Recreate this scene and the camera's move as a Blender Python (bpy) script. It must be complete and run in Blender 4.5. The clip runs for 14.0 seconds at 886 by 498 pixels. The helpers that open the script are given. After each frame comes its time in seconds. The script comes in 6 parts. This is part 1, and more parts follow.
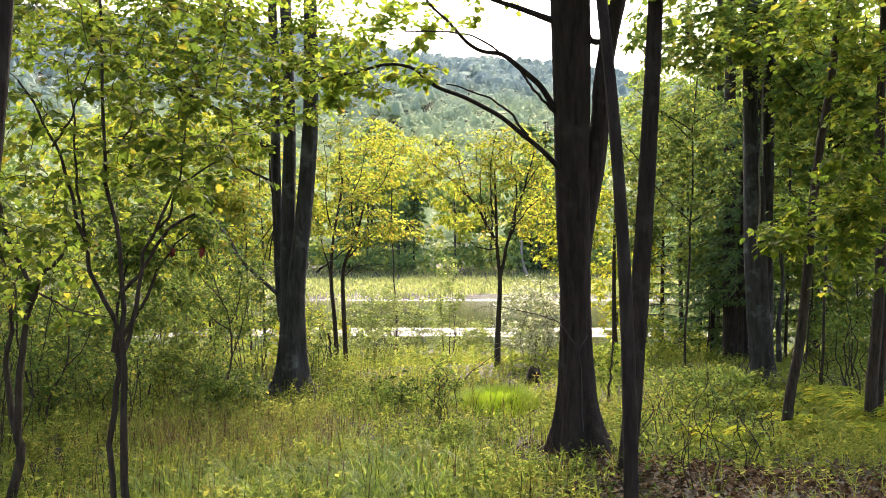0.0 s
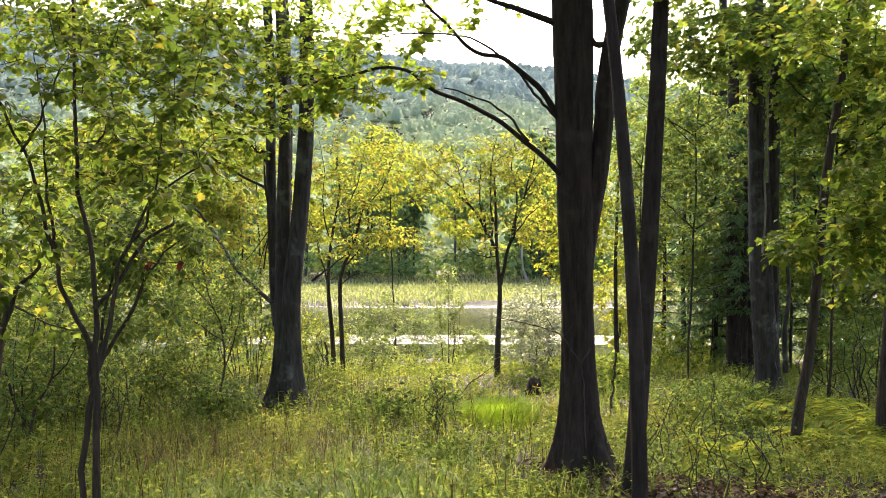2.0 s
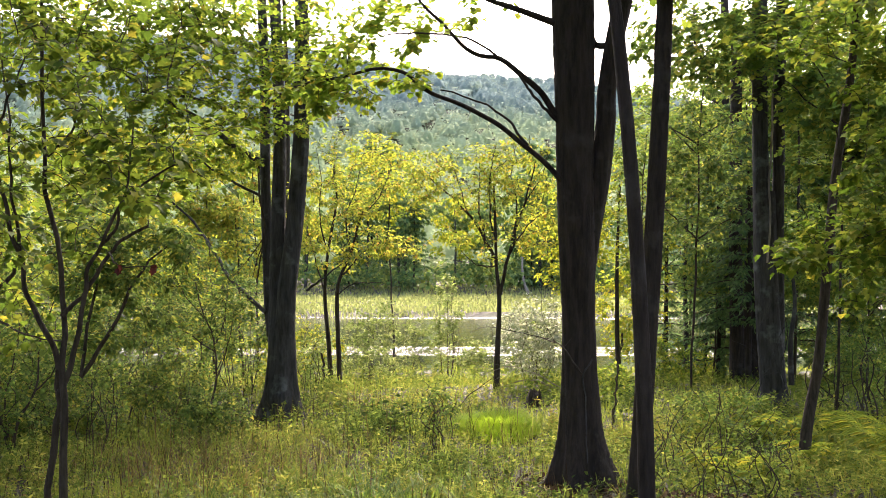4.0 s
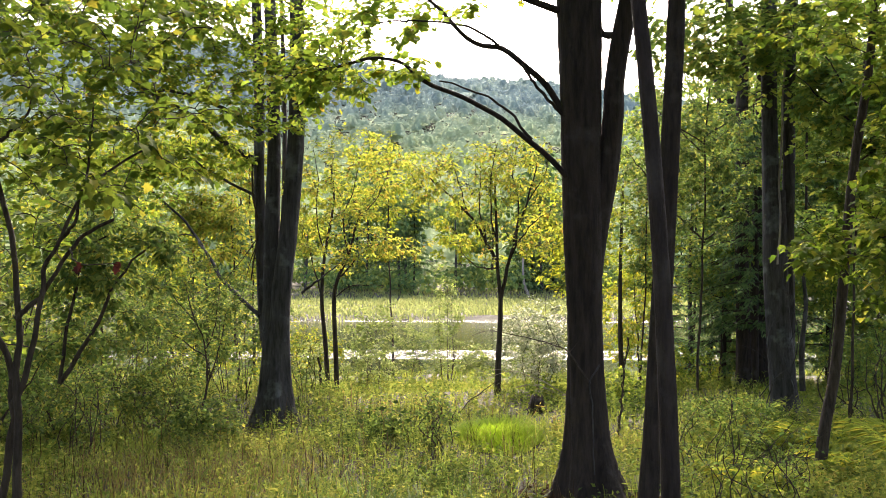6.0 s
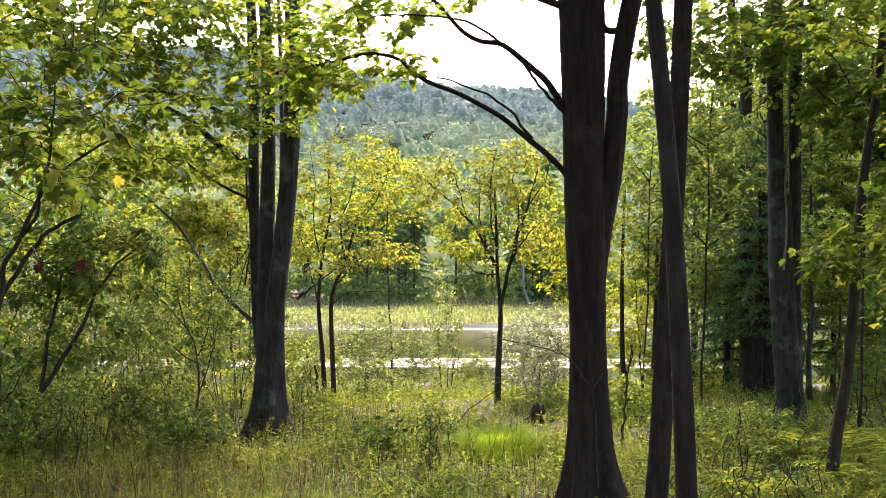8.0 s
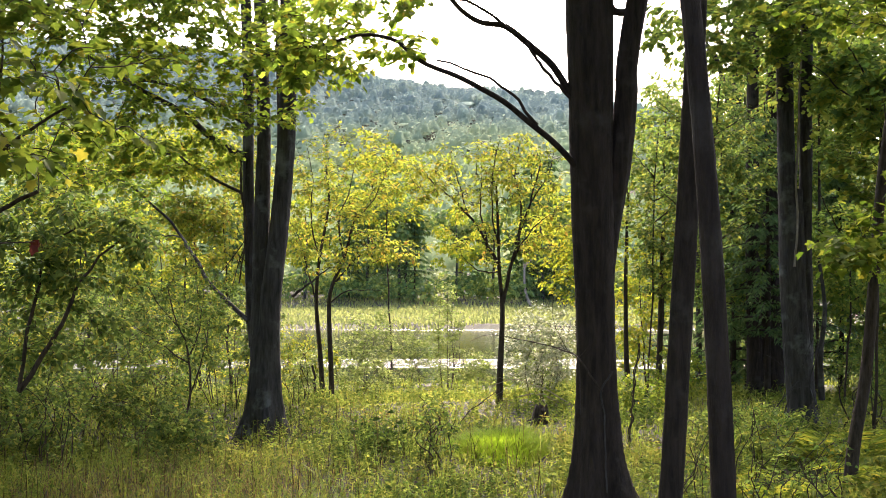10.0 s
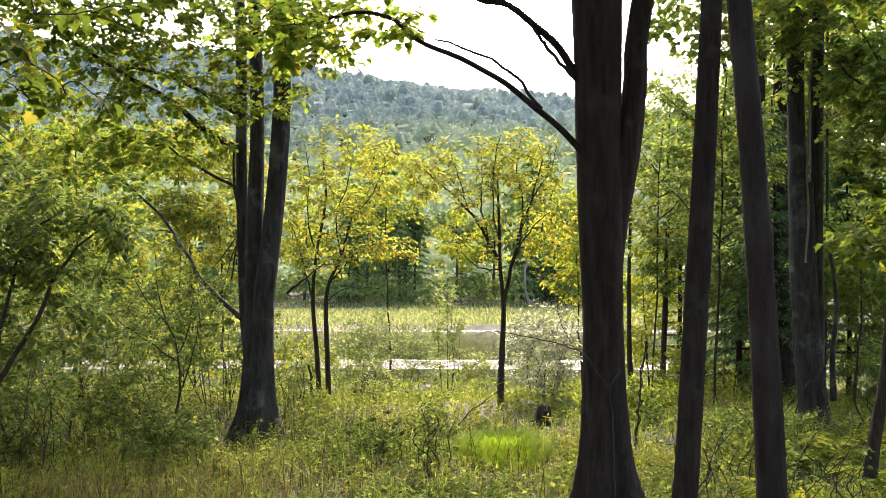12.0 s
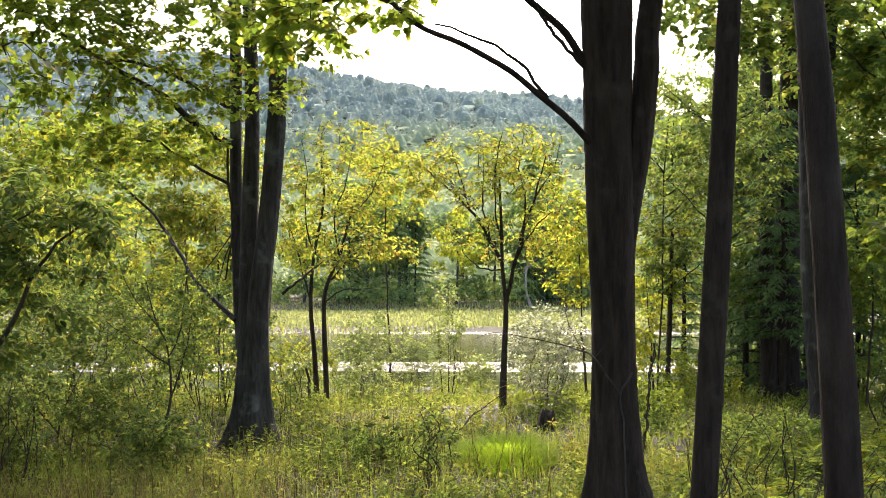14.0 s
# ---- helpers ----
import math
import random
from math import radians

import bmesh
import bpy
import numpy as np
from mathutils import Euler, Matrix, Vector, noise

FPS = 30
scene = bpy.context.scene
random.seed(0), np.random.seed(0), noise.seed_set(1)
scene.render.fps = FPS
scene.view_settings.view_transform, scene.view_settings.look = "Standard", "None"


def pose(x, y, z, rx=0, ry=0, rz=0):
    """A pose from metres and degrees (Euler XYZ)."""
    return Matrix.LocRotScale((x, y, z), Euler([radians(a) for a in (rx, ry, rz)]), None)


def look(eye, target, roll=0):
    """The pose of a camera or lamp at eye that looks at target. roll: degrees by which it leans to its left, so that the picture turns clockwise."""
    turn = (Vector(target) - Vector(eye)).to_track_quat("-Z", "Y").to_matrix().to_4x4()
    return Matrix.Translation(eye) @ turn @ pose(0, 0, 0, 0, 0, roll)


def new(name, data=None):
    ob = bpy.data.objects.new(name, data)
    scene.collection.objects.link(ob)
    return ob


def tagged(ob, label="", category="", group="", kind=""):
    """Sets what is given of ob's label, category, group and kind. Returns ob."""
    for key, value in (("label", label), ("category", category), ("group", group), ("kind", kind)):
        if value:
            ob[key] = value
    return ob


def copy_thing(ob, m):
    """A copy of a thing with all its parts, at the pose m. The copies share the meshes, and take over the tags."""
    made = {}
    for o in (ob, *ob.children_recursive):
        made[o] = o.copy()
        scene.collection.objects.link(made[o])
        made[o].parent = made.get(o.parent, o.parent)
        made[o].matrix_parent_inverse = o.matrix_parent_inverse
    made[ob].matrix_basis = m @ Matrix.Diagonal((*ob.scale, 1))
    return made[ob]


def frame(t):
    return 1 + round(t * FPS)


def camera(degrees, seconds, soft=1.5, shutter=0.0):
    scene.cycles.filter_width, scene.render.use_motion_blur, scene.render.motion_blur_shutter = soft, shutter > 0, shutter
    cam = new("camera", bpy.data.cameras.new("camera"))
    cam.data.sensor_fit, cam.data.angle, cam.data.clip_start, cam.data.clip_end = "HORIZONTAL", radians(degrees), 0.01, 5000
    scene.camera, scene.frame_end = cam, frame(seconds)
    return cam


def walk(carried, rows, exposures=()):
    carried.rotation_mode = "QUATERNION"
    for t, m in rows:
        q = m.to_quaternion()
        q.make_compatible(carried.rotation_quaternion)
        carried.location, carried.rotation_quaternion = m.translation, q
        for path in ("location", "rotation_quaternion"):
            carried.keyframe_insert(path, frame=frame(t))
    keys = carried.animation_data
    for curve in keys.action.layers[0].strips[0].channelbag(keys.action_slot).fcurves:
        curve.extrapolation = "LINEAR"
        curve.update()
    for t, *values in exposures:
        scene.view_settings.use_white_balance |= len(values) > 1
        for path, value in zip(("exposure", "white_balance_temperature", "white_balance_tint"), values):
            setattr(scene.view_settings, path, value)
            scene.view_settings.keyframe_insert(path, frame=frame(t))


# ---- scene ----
cam = camera(50.0, 14.0, soft=0.8)
METRES, EYE, TILT, LEAN, TURN = 2.5, 1.5, 0.0, 0.0, 0.0
ROWS = [
    (0.0, 0.0, 0.0, 0.0, 0.0, 0.0, -0.0),
    (0.5, 0.0043, 0.0344, -0.0047, 0.0, 0.06, -0.0),
    (1.0, 0.008, 0.0666, -0.0009, 0.02, 0.13, 0.0),
    (1.5, 0.0095, 0.0952, 0.0075, 0.02, 0.21, -0.02),
    (2.0, 0.01, 0.1216, 0.013, 0.02, 0.36, -0.04),
    (2.5, 0.0141, 0.1439, 0.0152, 0.05, 0.52, -0.06),
    (3.0, 0.0184, 0.1654, 0.0129, 0.05, 0.73, -0.07),
    (5.5, 0.0283, 0.3713, -0.0169, 0.07, 1.24, -0.07),
    (6.0, 0.029, 0.4072, -0.0091, 0.08, 1.25, -0.1),
    (6.5, 0.0328, 0.4378, -0.0059, 0.09, 1.35, -0.12),
    (7.0, 0.0358, 0.4643, -0.0084, 0.1, 1.45, -0.13),
    (7.5, 0.0372, 0.4933, -0.0144, 0.09, 1.57, -0.14),
    (8.0, 0.0385, 0.5255, -0.0219, 0.1, 1.73, -0.12),
    (10.5, 0.0398, 0.7195, -0.0525, 0.14, 1.83, -0.08),
    (11.0, 0.0406, 0.7606, -0.0603, 0.16, 1.85, -0.1),
    (11.5, 0.0419, 0.8007, -0.067, 0.15, 1.9, -0.12),
    (12.0, 0.0438, 0.8374, -0.0721, 0.16, 1.92, -0.12),
    (12.5, 0.0442, 0.8768, -0.0796, 0.16, 1.96, -0.09),
    (13.0, 0.0465, 0.9142, -0.0835, 0.17, 1.99, -0.09),
    (13.5, 0.0466, 0.9519, -0.0846, 0.18, 2.02, -0.08),
    (14.0, 0.0421, 0.9844, -0.0821, 0.19, 2.06, -0.09),
]
walk(cam, [(t, pose(0, 0, EYE, TILT, LEAN, TURN) @ pose(METRES * x, METRES * y, METRES * z, 90 + pitch, roll, yaw)) for t, x, y, z, yaw, pitch, roll in ROWS],
     exposures=[(0.0, 2.59, 6550, 22), (5.5, 2.49, 6550, 22), (14.0, 2.43, 6550, 22)])

# ---- light: a bright hazy sky, the low sun veiled behind the hill ahead ----
SUN_ELEVATION, SUN_AZIMUTH = 40.0, 6.0     # degrees; azimuth to the right of straight ahead (+y)
world = bpy.data.worlds.new("sky")
scene.world = world
world.use_nodes = True
wn = world.node_tree.nodes
sky = wn.new("ShaderNodeTexSky")
sky.sky_type = "NISHITA"
sky.sun_disc = False
sky.sun_elevation = radians(SUN_ELEVATION)
sky.sun_rotation = radians(SUN_AZIMUTH)
sky.dust_density = 4.0
sky.air_density = 1.2
world.node_tree.links.new(sky.outputs[0], wn["Background"].inputs[0])
wn["Background"].inputs[1].default_value = 0.15

sun = new("sun", bpy.data.lights.new("sun", "SUN"))
sun.data.energy, sun.data.angle, sun.data.color = 2.3, radians(20), (1.0, 0.91, 0.74)
az, el = radians(SUN_AZIMUTH), radians(SUN_ELEVATION)
sun.matrix_world = look((math.sin(az) * math.cos(el) * 100, math.cos(az) * math.cos(el) * 100, math.sin(el) * 100), (0, 0, 0))


# ---- materials ----
def material(name):
    m = bpy.data.materials.new(name)
    m.use_nodes = True
    n = m.node_tree.nodes
    return m, n, m.node_tree.links, n["Principled BSDF"], n["Material Output"]


def ramp(n, stops):
    r = n.new("ShaderNodeValToRGB")
    e = r.color_ramp.elements
    while len(e) < len(stops):
        e.new(0.5)
    for k, (p, c) in enumerate(stops):
        e[k].position, e[k].color = p, (*c, 1)
    return r


def noise_node(n, l, scale, detail=4.0, rough=0.55, stretch=None, coord="Object"):
    co = n.new("ShaderNodeTexCoord")
    mp = n.new("ShaderNodeMapping")
    if stretch:
        mp.inputs["Scale"].default_value = stretch
    l.new(co.outputs[coord], mp.inputs[0])
    t = n.new("ShaderNodeTexNoise")
    t.inputs["Scale"].default_value, t.inputs["Detail"].default_value, t.inputs["Roughness"].default_value = scale, detail, rough
    l.new(mp.outputs[0], t.inputs["Vector"])
    return t


def leaf_material(name, stops, translucency=0.5, rough=0.65, spec=0.07, stand=0.0):
    """Thin leaf: a mottled front that also lets light through; every leaf a tone of its own, and with stand, plants of one patch alike."""
    m, n, l, p, out = material(name)
    geo = n.new("ShaderNodeNewGeometry")
    r = ramp(n, stops)
    tone = geo.outputs["Random Per Island"]
    if stand:
        patch = noise_node(n, l, stand, 3.0, 0.6)
        span = n.new("ShaderNodeMapRange")
        span.inputs["From Min"].default_value, span.inputs["From Max"].default_value = 0.3, 0.7
        l.new(patch.outputs[0], span.inputs["Value"])
        both = n.new("ShaderNodeMix")
        both.inputs[0].default_value = 0.5
        l.new(tone, both.inputs[2])
        l.new(span.outputs[0], both.inputs[3])
        tone = both.outputs[0]
    l.new(tone, r.inputs[0])
    nz = noise_node(n, l, 14.0, 3.0)
    mix = n.new("ShaderNodeMix")
    mix.data_type, mix.blend_type = "RGBA", "MULTIPLY"
    mix.inputs[0].default_value = 0.5
    r2 = ramp(n, [(0.3, (0.62, 0.6, 0.5)), (0.65, (1.15, 1.12, 1.0))])
    l.new(nz.outputs[0], r2.inputs[0])
    l.new(r.outputs[0], mix.inputs[6])
    l.new(r2.outputs[0], mix.inputs[7])
    col = mix.outputs[2]
    l.new(col, p.inputs["Base Color"])
    p.inputs["Roughness"].default_value = rough
    p.inputs["Specular IOR Level"].default_value = spec
    tr = n.new("ShaderNodeBsdfTranslucent")
    g = n.new("ShaderNodeMix")
    g.data_type, g.blend_type = "RGBA", "MULTIPLY"
    g.inputs[0].default_value = 1.0
    g.inputs[7].default_value = (1.5, 1.45, 1.05, 1)
    l.new(col, g.inputs[6])
    l.new(g.outputs[2], tr.inputs[0])
    ms = n.new("ShaderNodeMixShader")
    ms.inputs[0].default_value = translucency
    l.new(p.outputs[0], ms.inputs[1])
    l.new(tr.outputs[0], ms.inputs[2])
    l.new(ms.outputs[0], out.inputs[0])
    return m


def bark_material(name, dark, light, lichen=None, scale=1.0):
    """Furrowed bark: long vertical ridges, fine grain, and blotches of grey lichen."""
    m, n, l, p, out = material(name)
    ridge = noise_node(n, l, 22 * scale, 6.0, 0.65, (1, 1, 0.16))
    grain = noise_node(n, l, 90 * scale, 4.0, 0.6, (1, 1, 0.35))
    blot = noise_node(n, l, 3.2, 5.0, 0.6)
    r = ramp(n, [(0.33, dark), (0.68, light)])
    l.new(ridge.outputs[0], r.inputs[0])
    col = r.outputs[0]
    if lichen:
        k = ramp(n, [(0.55, (0, 0, 0)), (0.68, (0.75, 0.75, 0.75))])
        l.new(blot.outputs[0], k.inputs[0])
        mx = n.new("ShaderNodeMix")
        mx.data_type = "RGBA"
        l.new(k.outputs[0], mx.inputs[0])
        l.new(col, mx.inputs[6])
        mx.inputs[7].default_value = (*lichen, 1)
        col = mx.outputs[2]
    l.new(col, p.inputs["Base Color"])
    p.inputs["Roughness"].default_value = 0.9
    p.inputs["Specular IOR Level"].default_value = 0.15
    add = n.new("ShaderNodeMath")
    add.operation = "MULTIPLY_ADD"
    add.inputs[1].default_value = 0.35
    l.new(grain.outputs[0], add.inputs[0])
    l.new(ridge.outputs[0], add.inputs[2])
    b = n.new("ShaderNodeBump")
    b.inputs["Strength"].default_value, b.inputs["Distance"].default_value = 0.9, 0.02
    l.new(add.outputs[0], b.inputs["Height"])
    l.new(b.outputs[0], p.inputs["Normal"])
    return m


BARK_MAIN = bark_material("dark_furrowed_bark", (0.0145, 0.0105, 0.0085), (0.040, 0.0295, 0.023), (0.050, 0.044, 0.036))
BARK_GREY = bark_material("grey_maple_bark", (0.020, 0.018, 0.016), (0.062, 0.057, 0.052), (0.12, 0.125, 0.115))
BARK_THIN = bark_material("thin_brown_bark", (0.020, 0.015, 0.011), (0.065, 0.050, 0.036), None, 2.0)
BARK_PALE = bark_material("pale_dead_wood", (0.12, 0.10, 0.08), (0.30, 0.26, 0.21), None, 2.0)

G1, G2, G3 = (0.082, 0.140, 0.022), (0.142, 0.220, 0.032), (0.225, 0.285, 0.043)
LEAF_MAPLE = leaf_material("maple_leaf", [(0.0, G1), (0.4, G2), (0.85, G3), (0.97, (0.28, 0.27, 0.035)), (1.0, (0.26, 0.20, 0.04))], 0.6)
LEAF_FORKED = leaf_material("forked_sapling_leaf", [(0.0, (0.052, 0.094, 0.016)), (0.5, (0.094, 0.142, 0.022)), (0.92, (0.155, 0.190, 0.031)), (1.0, (0.26, 0.23, 0.033))], 0.55)
LEAF_SAPLING = leaf_material("sapling_leaf", [(0.0, (0.055, 0.10, 0.014)), (0.5, (0.11, 0.17, 0.02)), (0.96, (0.22, 0.25, 0.04)), (1.0, (0.36, 0.32, 0.04))], 0.6)
LEAF_GREEN = leaf_material("understory_leaf", [(0.0, (0.070, 0.125, 0.032)), (0.5, (0.130, 0.202, 0.047)), (0.85, (0.215, 0.265, 0.056)), (1.0, (0.30, 0.29, 0.06))], 0.58)
# darkened copy of the understory leaf, with shade put into its colour
LEAF_SHADE = leaf_material("shaded_understory_leaf", [(0.0, (0.050, 0.090, 0.025)), (0.5, (0.095, 0.150, 0.040)), (0.85, (0.165, 0.210, 0.048)), (1.0, (0.27, 0.26, 0.05))], 0.55)
LEAF_YELLOW = leaf_material("yellowing_leaf", [(0.0, (0.11, 0.165, 0.034)), (0.4, (0.19, 0.24, 0.042)), (0.8, (0.265, 0.28, 0.042)), (0.95, (0.32, 0.265, 0.05)), (1.0, (0.29, 0.18, 0.05))], 0.55)
LEAF_LIME = leaf_material("lime_leaf", [(0.0, (0.11, 0.17, 0.02)), (0.5, (0.2, 0.25, 0.03)), (1.0, (0.34, 0.31, 0.03))], 0.55)
LEAF_PALE = leaf_material("pale_willow_leaf", [(0.0, (0.09, 0.14, 0.035)), (0.5, (0.165, 0.22, 0.065)), (1.0, (0.27, 0.31, 0.14))], 0.5, 0.6, 0.12)
LEAF_SILVER = leaf_material("silvery_leaf", [(0.0, (0.13, 0.17, 0.11)), (0.5, (0.25, 0.29, 0.22)), (1.0, (0.46, 0.48, 0.42))], 0.4, 0.5, 0.2)
NEEDLE = leaf_material("hemlock_needles", [(0.0, (0.050, 0.098, 0.048)), (0.6, (0.085, 0.150, 0.064)), (1.0, (0.14, 0.205, 0.085))], 0.5)
GRASS = leaf_material("grass_blade", [(0.0, (0.075, 0.115, 0.02)), (0.4, (0.14, 0.18, 0.03)), (0.75, (0.19, 0.22, 0.045)), (0.93, (0.24, 0.21, 0.075)), (1.0, (0.26, 0.19, 0.10))], 0.5, 0.8, 0.04, 0.7)
GRASS_TALL = leaf_material("tall_grass_blade", [(0.0, (0.045, 0.09, 0.018)), (0.5, (0.090, 0.150, 0.028)), (0.85, (0.16, 0.21, 0.04)), (1.0, (0.26, 0.24, 0.08))], 0.5, 0.5, 0.12, 1.2)
GRASS_LUSH = leaf_material("lush_grass_blade", [(0.0, (0.14, 0.25, 0.014)), (1.0, (0.24, 0.34, 0.028))], 0.55, 0.7, 0.06)
FORB = leaf_material("meadow_leaf", [(0.12, (0.026, 0.050, 0.014)), (0.35, (0.072, 0.115, 0.026)), (0.58, (0.150, 0.188, 0.042)), (0.8, (0.250, 0.255, 0.062)), (0.95, (0.20, 0.125, 0.055))], 0.55, 0.8, 0.03, 0.45)
FERN = leaf_material("fern_leaf", [(0.0, (0.11, 0.165, 0.022)), (0.7, (0.19, 0.235, 0.03)), (1.0, (0.33, 0.29, 0.035))], 0.55)
REED = leaf_material("reed_blade", [(0.0, (0.145, 0.178, 0.072)), (0.5, (0.168, 0.196, 0.080)), (1.0, (0.195, 0.212, 0.094))], 0.5, 0.8, 0.03)
WITHERED = leaf_material("withered_leaf", [(0.0, (0.04, 0.012, 0.010)), (1.0, (0.09, 0.022, 0.016))], 0.15)
DRY_GRASS = leaf_material("dry_grass_blade", [(0.0, (0.05, 0.04, 0.016)), (0.5, (0.11, 0.085, 0.036)), (1.0, (0.20, 0.165, 0.07))], 0.35, 0.7, 0.08)
LITTER = leaf_material("dry_leaf", [(0.0, (0.020, 0.013, 0.008)), (0.5, (0.05, 0.030, 0.017)), (0.85, (0.095, 0.058, 0.032)), (1.0, (0.18, 0.12, 0.065))], 0.12, 0.8, 0.04)


def hill_material(name):
    """Distant crowns: each tree a tone of its own, broken by leafy clumps; haze painted in, bluer towards the ridge."""
    m, n, l, p, out = material(name)
    # distance haze is painted into both ramps: pale tones, the high one bluer
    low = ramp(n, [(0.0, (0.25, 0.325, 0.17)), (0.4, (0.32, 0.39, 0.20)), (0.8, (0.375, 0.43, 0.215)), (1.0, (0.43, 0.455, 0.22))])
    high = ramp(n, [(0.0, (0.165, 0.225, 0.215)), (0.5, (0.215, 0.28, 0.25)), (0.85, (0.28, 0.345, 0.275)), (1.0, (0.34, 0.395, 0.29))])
    crown = noise_node(n, l, 0.13, 3.0, 0.6)      # neighbouring clumps share a tone
    span = n.new("ShaderNodeMapRange")
    span.inputs["From Min"].default_value, span.inputs["From Max"].default_value = 0.33, 0.67
    l.new(crown.outputs[0], span.inputs["Value"])
    tone = span.outputs[0]
    l.new(tone, low.inputs[0])
    l.new(tone, high.inputs[0])
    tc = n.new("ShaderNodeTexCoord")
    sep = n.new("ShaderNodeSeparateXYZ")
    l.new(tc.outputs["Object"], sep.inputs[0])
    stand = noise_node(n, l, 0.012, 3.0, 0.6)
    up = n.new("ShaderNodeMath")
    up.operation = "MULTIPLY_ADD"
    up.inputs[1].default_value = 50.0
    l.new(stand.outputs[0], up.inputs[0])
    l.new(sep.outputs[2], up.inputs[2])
    # blend to the bluer haze tones with height, edge broken by noise
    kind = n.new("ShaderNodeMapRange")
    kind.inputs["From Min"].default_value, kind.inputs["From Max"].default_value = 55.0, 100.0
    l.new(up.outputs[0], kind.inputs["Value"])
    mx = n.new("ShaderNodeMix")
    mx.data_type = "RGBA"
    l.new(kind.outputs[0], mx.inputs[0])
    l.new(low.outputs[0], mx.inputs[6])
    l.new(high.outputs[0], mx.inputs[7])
    clump = noise_node(n, l, 0.7, 5.0, 0.65)
    r2 = ramp(n, [(0.32, (0.88, 0.88, 0.89)), (0.62, (1.06, 1.06, 1.05))])
    l.new(clump.outputs[0], r2.inputs[0])
    mm = n.new("ShaderNodeMix")
    mm.data_type, mm.blend_type = "RGBA", "MULTIPLY"
    mm.inputs[0].default_value = 0.8
    l.new(mx.outputs[2], mm.inputs[6])
    l.new(r2.outputs[0], mm.inputs[7])
    l.new(mm.outputs[2], p.inputs["Base Color"])
    p.inputs["Roughness"].default_value = 0.9
    p.inputs["Specular IOR Level"].default_value = 0.05
    tr = n.new("ShaderNodeBsdfTranslucent")
    l.new(mm.outputs[2], tr.inputs[0])
    ms = n.new("ShaderNodeMixShader")
    ms.inputs[0].default_value = 0.5
    l.new(p.outputs[0], ms.inputs[1])
    l.new(tr.outputs[0], ms.inputs[2])
    l.new(ms.outputs[0], out.inputs[0])
    return m


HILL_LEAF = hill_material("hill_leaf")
SHORE_LEAF = leaf_material("shore_canopy", [(0.0, (0.05, 0.10, 0.03)), (0.5, (0.10, 0.16, 0.05)), (1.0, (0.2, 0.24, 0.06))], 0.4, 0.6, 0.2)


def ground_material():
    m, n, l, p, out = material("forest_soil")
    big = noise_node(n, l, 0.5, 5.0)
    fine = noise_node(n, l, 30.0, 6.0, 0.7)
    r = ramp(n, [(0.35, (0.027, 0.021, 0.010)), (0.55, (0.036, 0.035, 0.012)), (0.7, (0.044, 0.049, 0.015))])
    l.new(big.outputs[0], r.inputs[0])
    r2 = ramp(n, [(0.3, (0.5, 0.48, 0.45)), (0.7, (1.25, 1.2, 1.1))])
    l.new(fine.outputs[0], r2.inputs[0])
    mx = n.new("ShaderNodeMix")
    mx.data_type, mx.blend_type = "RGBA", "MULTIPLY"
    mx.inputs[0].default_value = 1.0
    l.new(r.outputs[0], mx.inputs[6])
    l.new(r2.outputs[0], mx.inputs[7])
    l.new(mx.outputs[2], p.inputs["Base Color"])
    p.inputs["Roughness"].default_value = 0.95
    b = n.new("ShaderNodeBump")
    b.inputs["Strength"].default_value, b.inputs["Distance"].default_value = 0.8, 0.03
    l.new(fine.outputs[0], b.inputs["Height"])
    l.new(b.outputs[0], p.inputs["Normal"])
    return m


def water_material():
    m, n, l, p, out = material("pond_water")
    p.inputs["Base Color"].default_value = (0.035, 0.035, 0.018, 1)
    p.inputs["Roughness"].default_value = 0.06
    p.inputs["IOR"].default_value = 1.33
    co = n.new("ShaderNodeTexCoord")
    sep = n.new("ShaderNodeSeparateXYZ")
    l.new(co.outputs["Object"], sep.inputs[0])
    wob = noise_node(n, l, 0.35, 3.0, 0.6, (0.25, 1.0, 1.0))
    shift = n.new("ShaderNodeMath")            # distance from the near bank, made uneven
    shift.operation = "MULTIPLY_ADD"
    shift.inputs[1].default_value = 5.0
    l.new(wob.outputs[0], shift.inputs[0])
    l.new(sep.outputs["Y"], shift.inputs[2])
    span = n.new("ShaderNodeMapRange")
    span.inputs["From Min"].default_value, span.inputs["From Max"].default_value = 30.0, 65.0
    l.new(shift.outputs[0], span.inputs["Value"])
    lanes = ramp(n, [(0.17, (0.02, 0.02, 0.02)), (0.20, (1, 1, 1)), (0.245, (1, 1, 1)), (0.28, (0.03, 0.03, 0.03)), (0.84, (0.04, 0.04, 0.04)), (0.87, (0.9, 0.9, 0.9))])
    l.new(span.outputs[0], lanes.inputs[0])
    a = noise_node(n, l, 2.6, 4.0, 0.6, (0.45, 1.0, 1.0))
    k = n.new("ShaderNodeMath")
    k.operation = "MULTIPLY"
    k.inputs[1].default_value = 1.0
    l.new(lanes.outputs[0], k.inputs[0])
    b = n.new("ShaderNodeBump")
    b.inputs["Distance"].default_value = 0.6
    l.new(k.outputs[0], b.inputs["Strength"])
    l.new(a.outputs[0], b.inputs["Height"])
    l.new(b.outputs[0], p.inputs["Normal"])
    return m


SOIL, WATER = ground_material(), water_material()


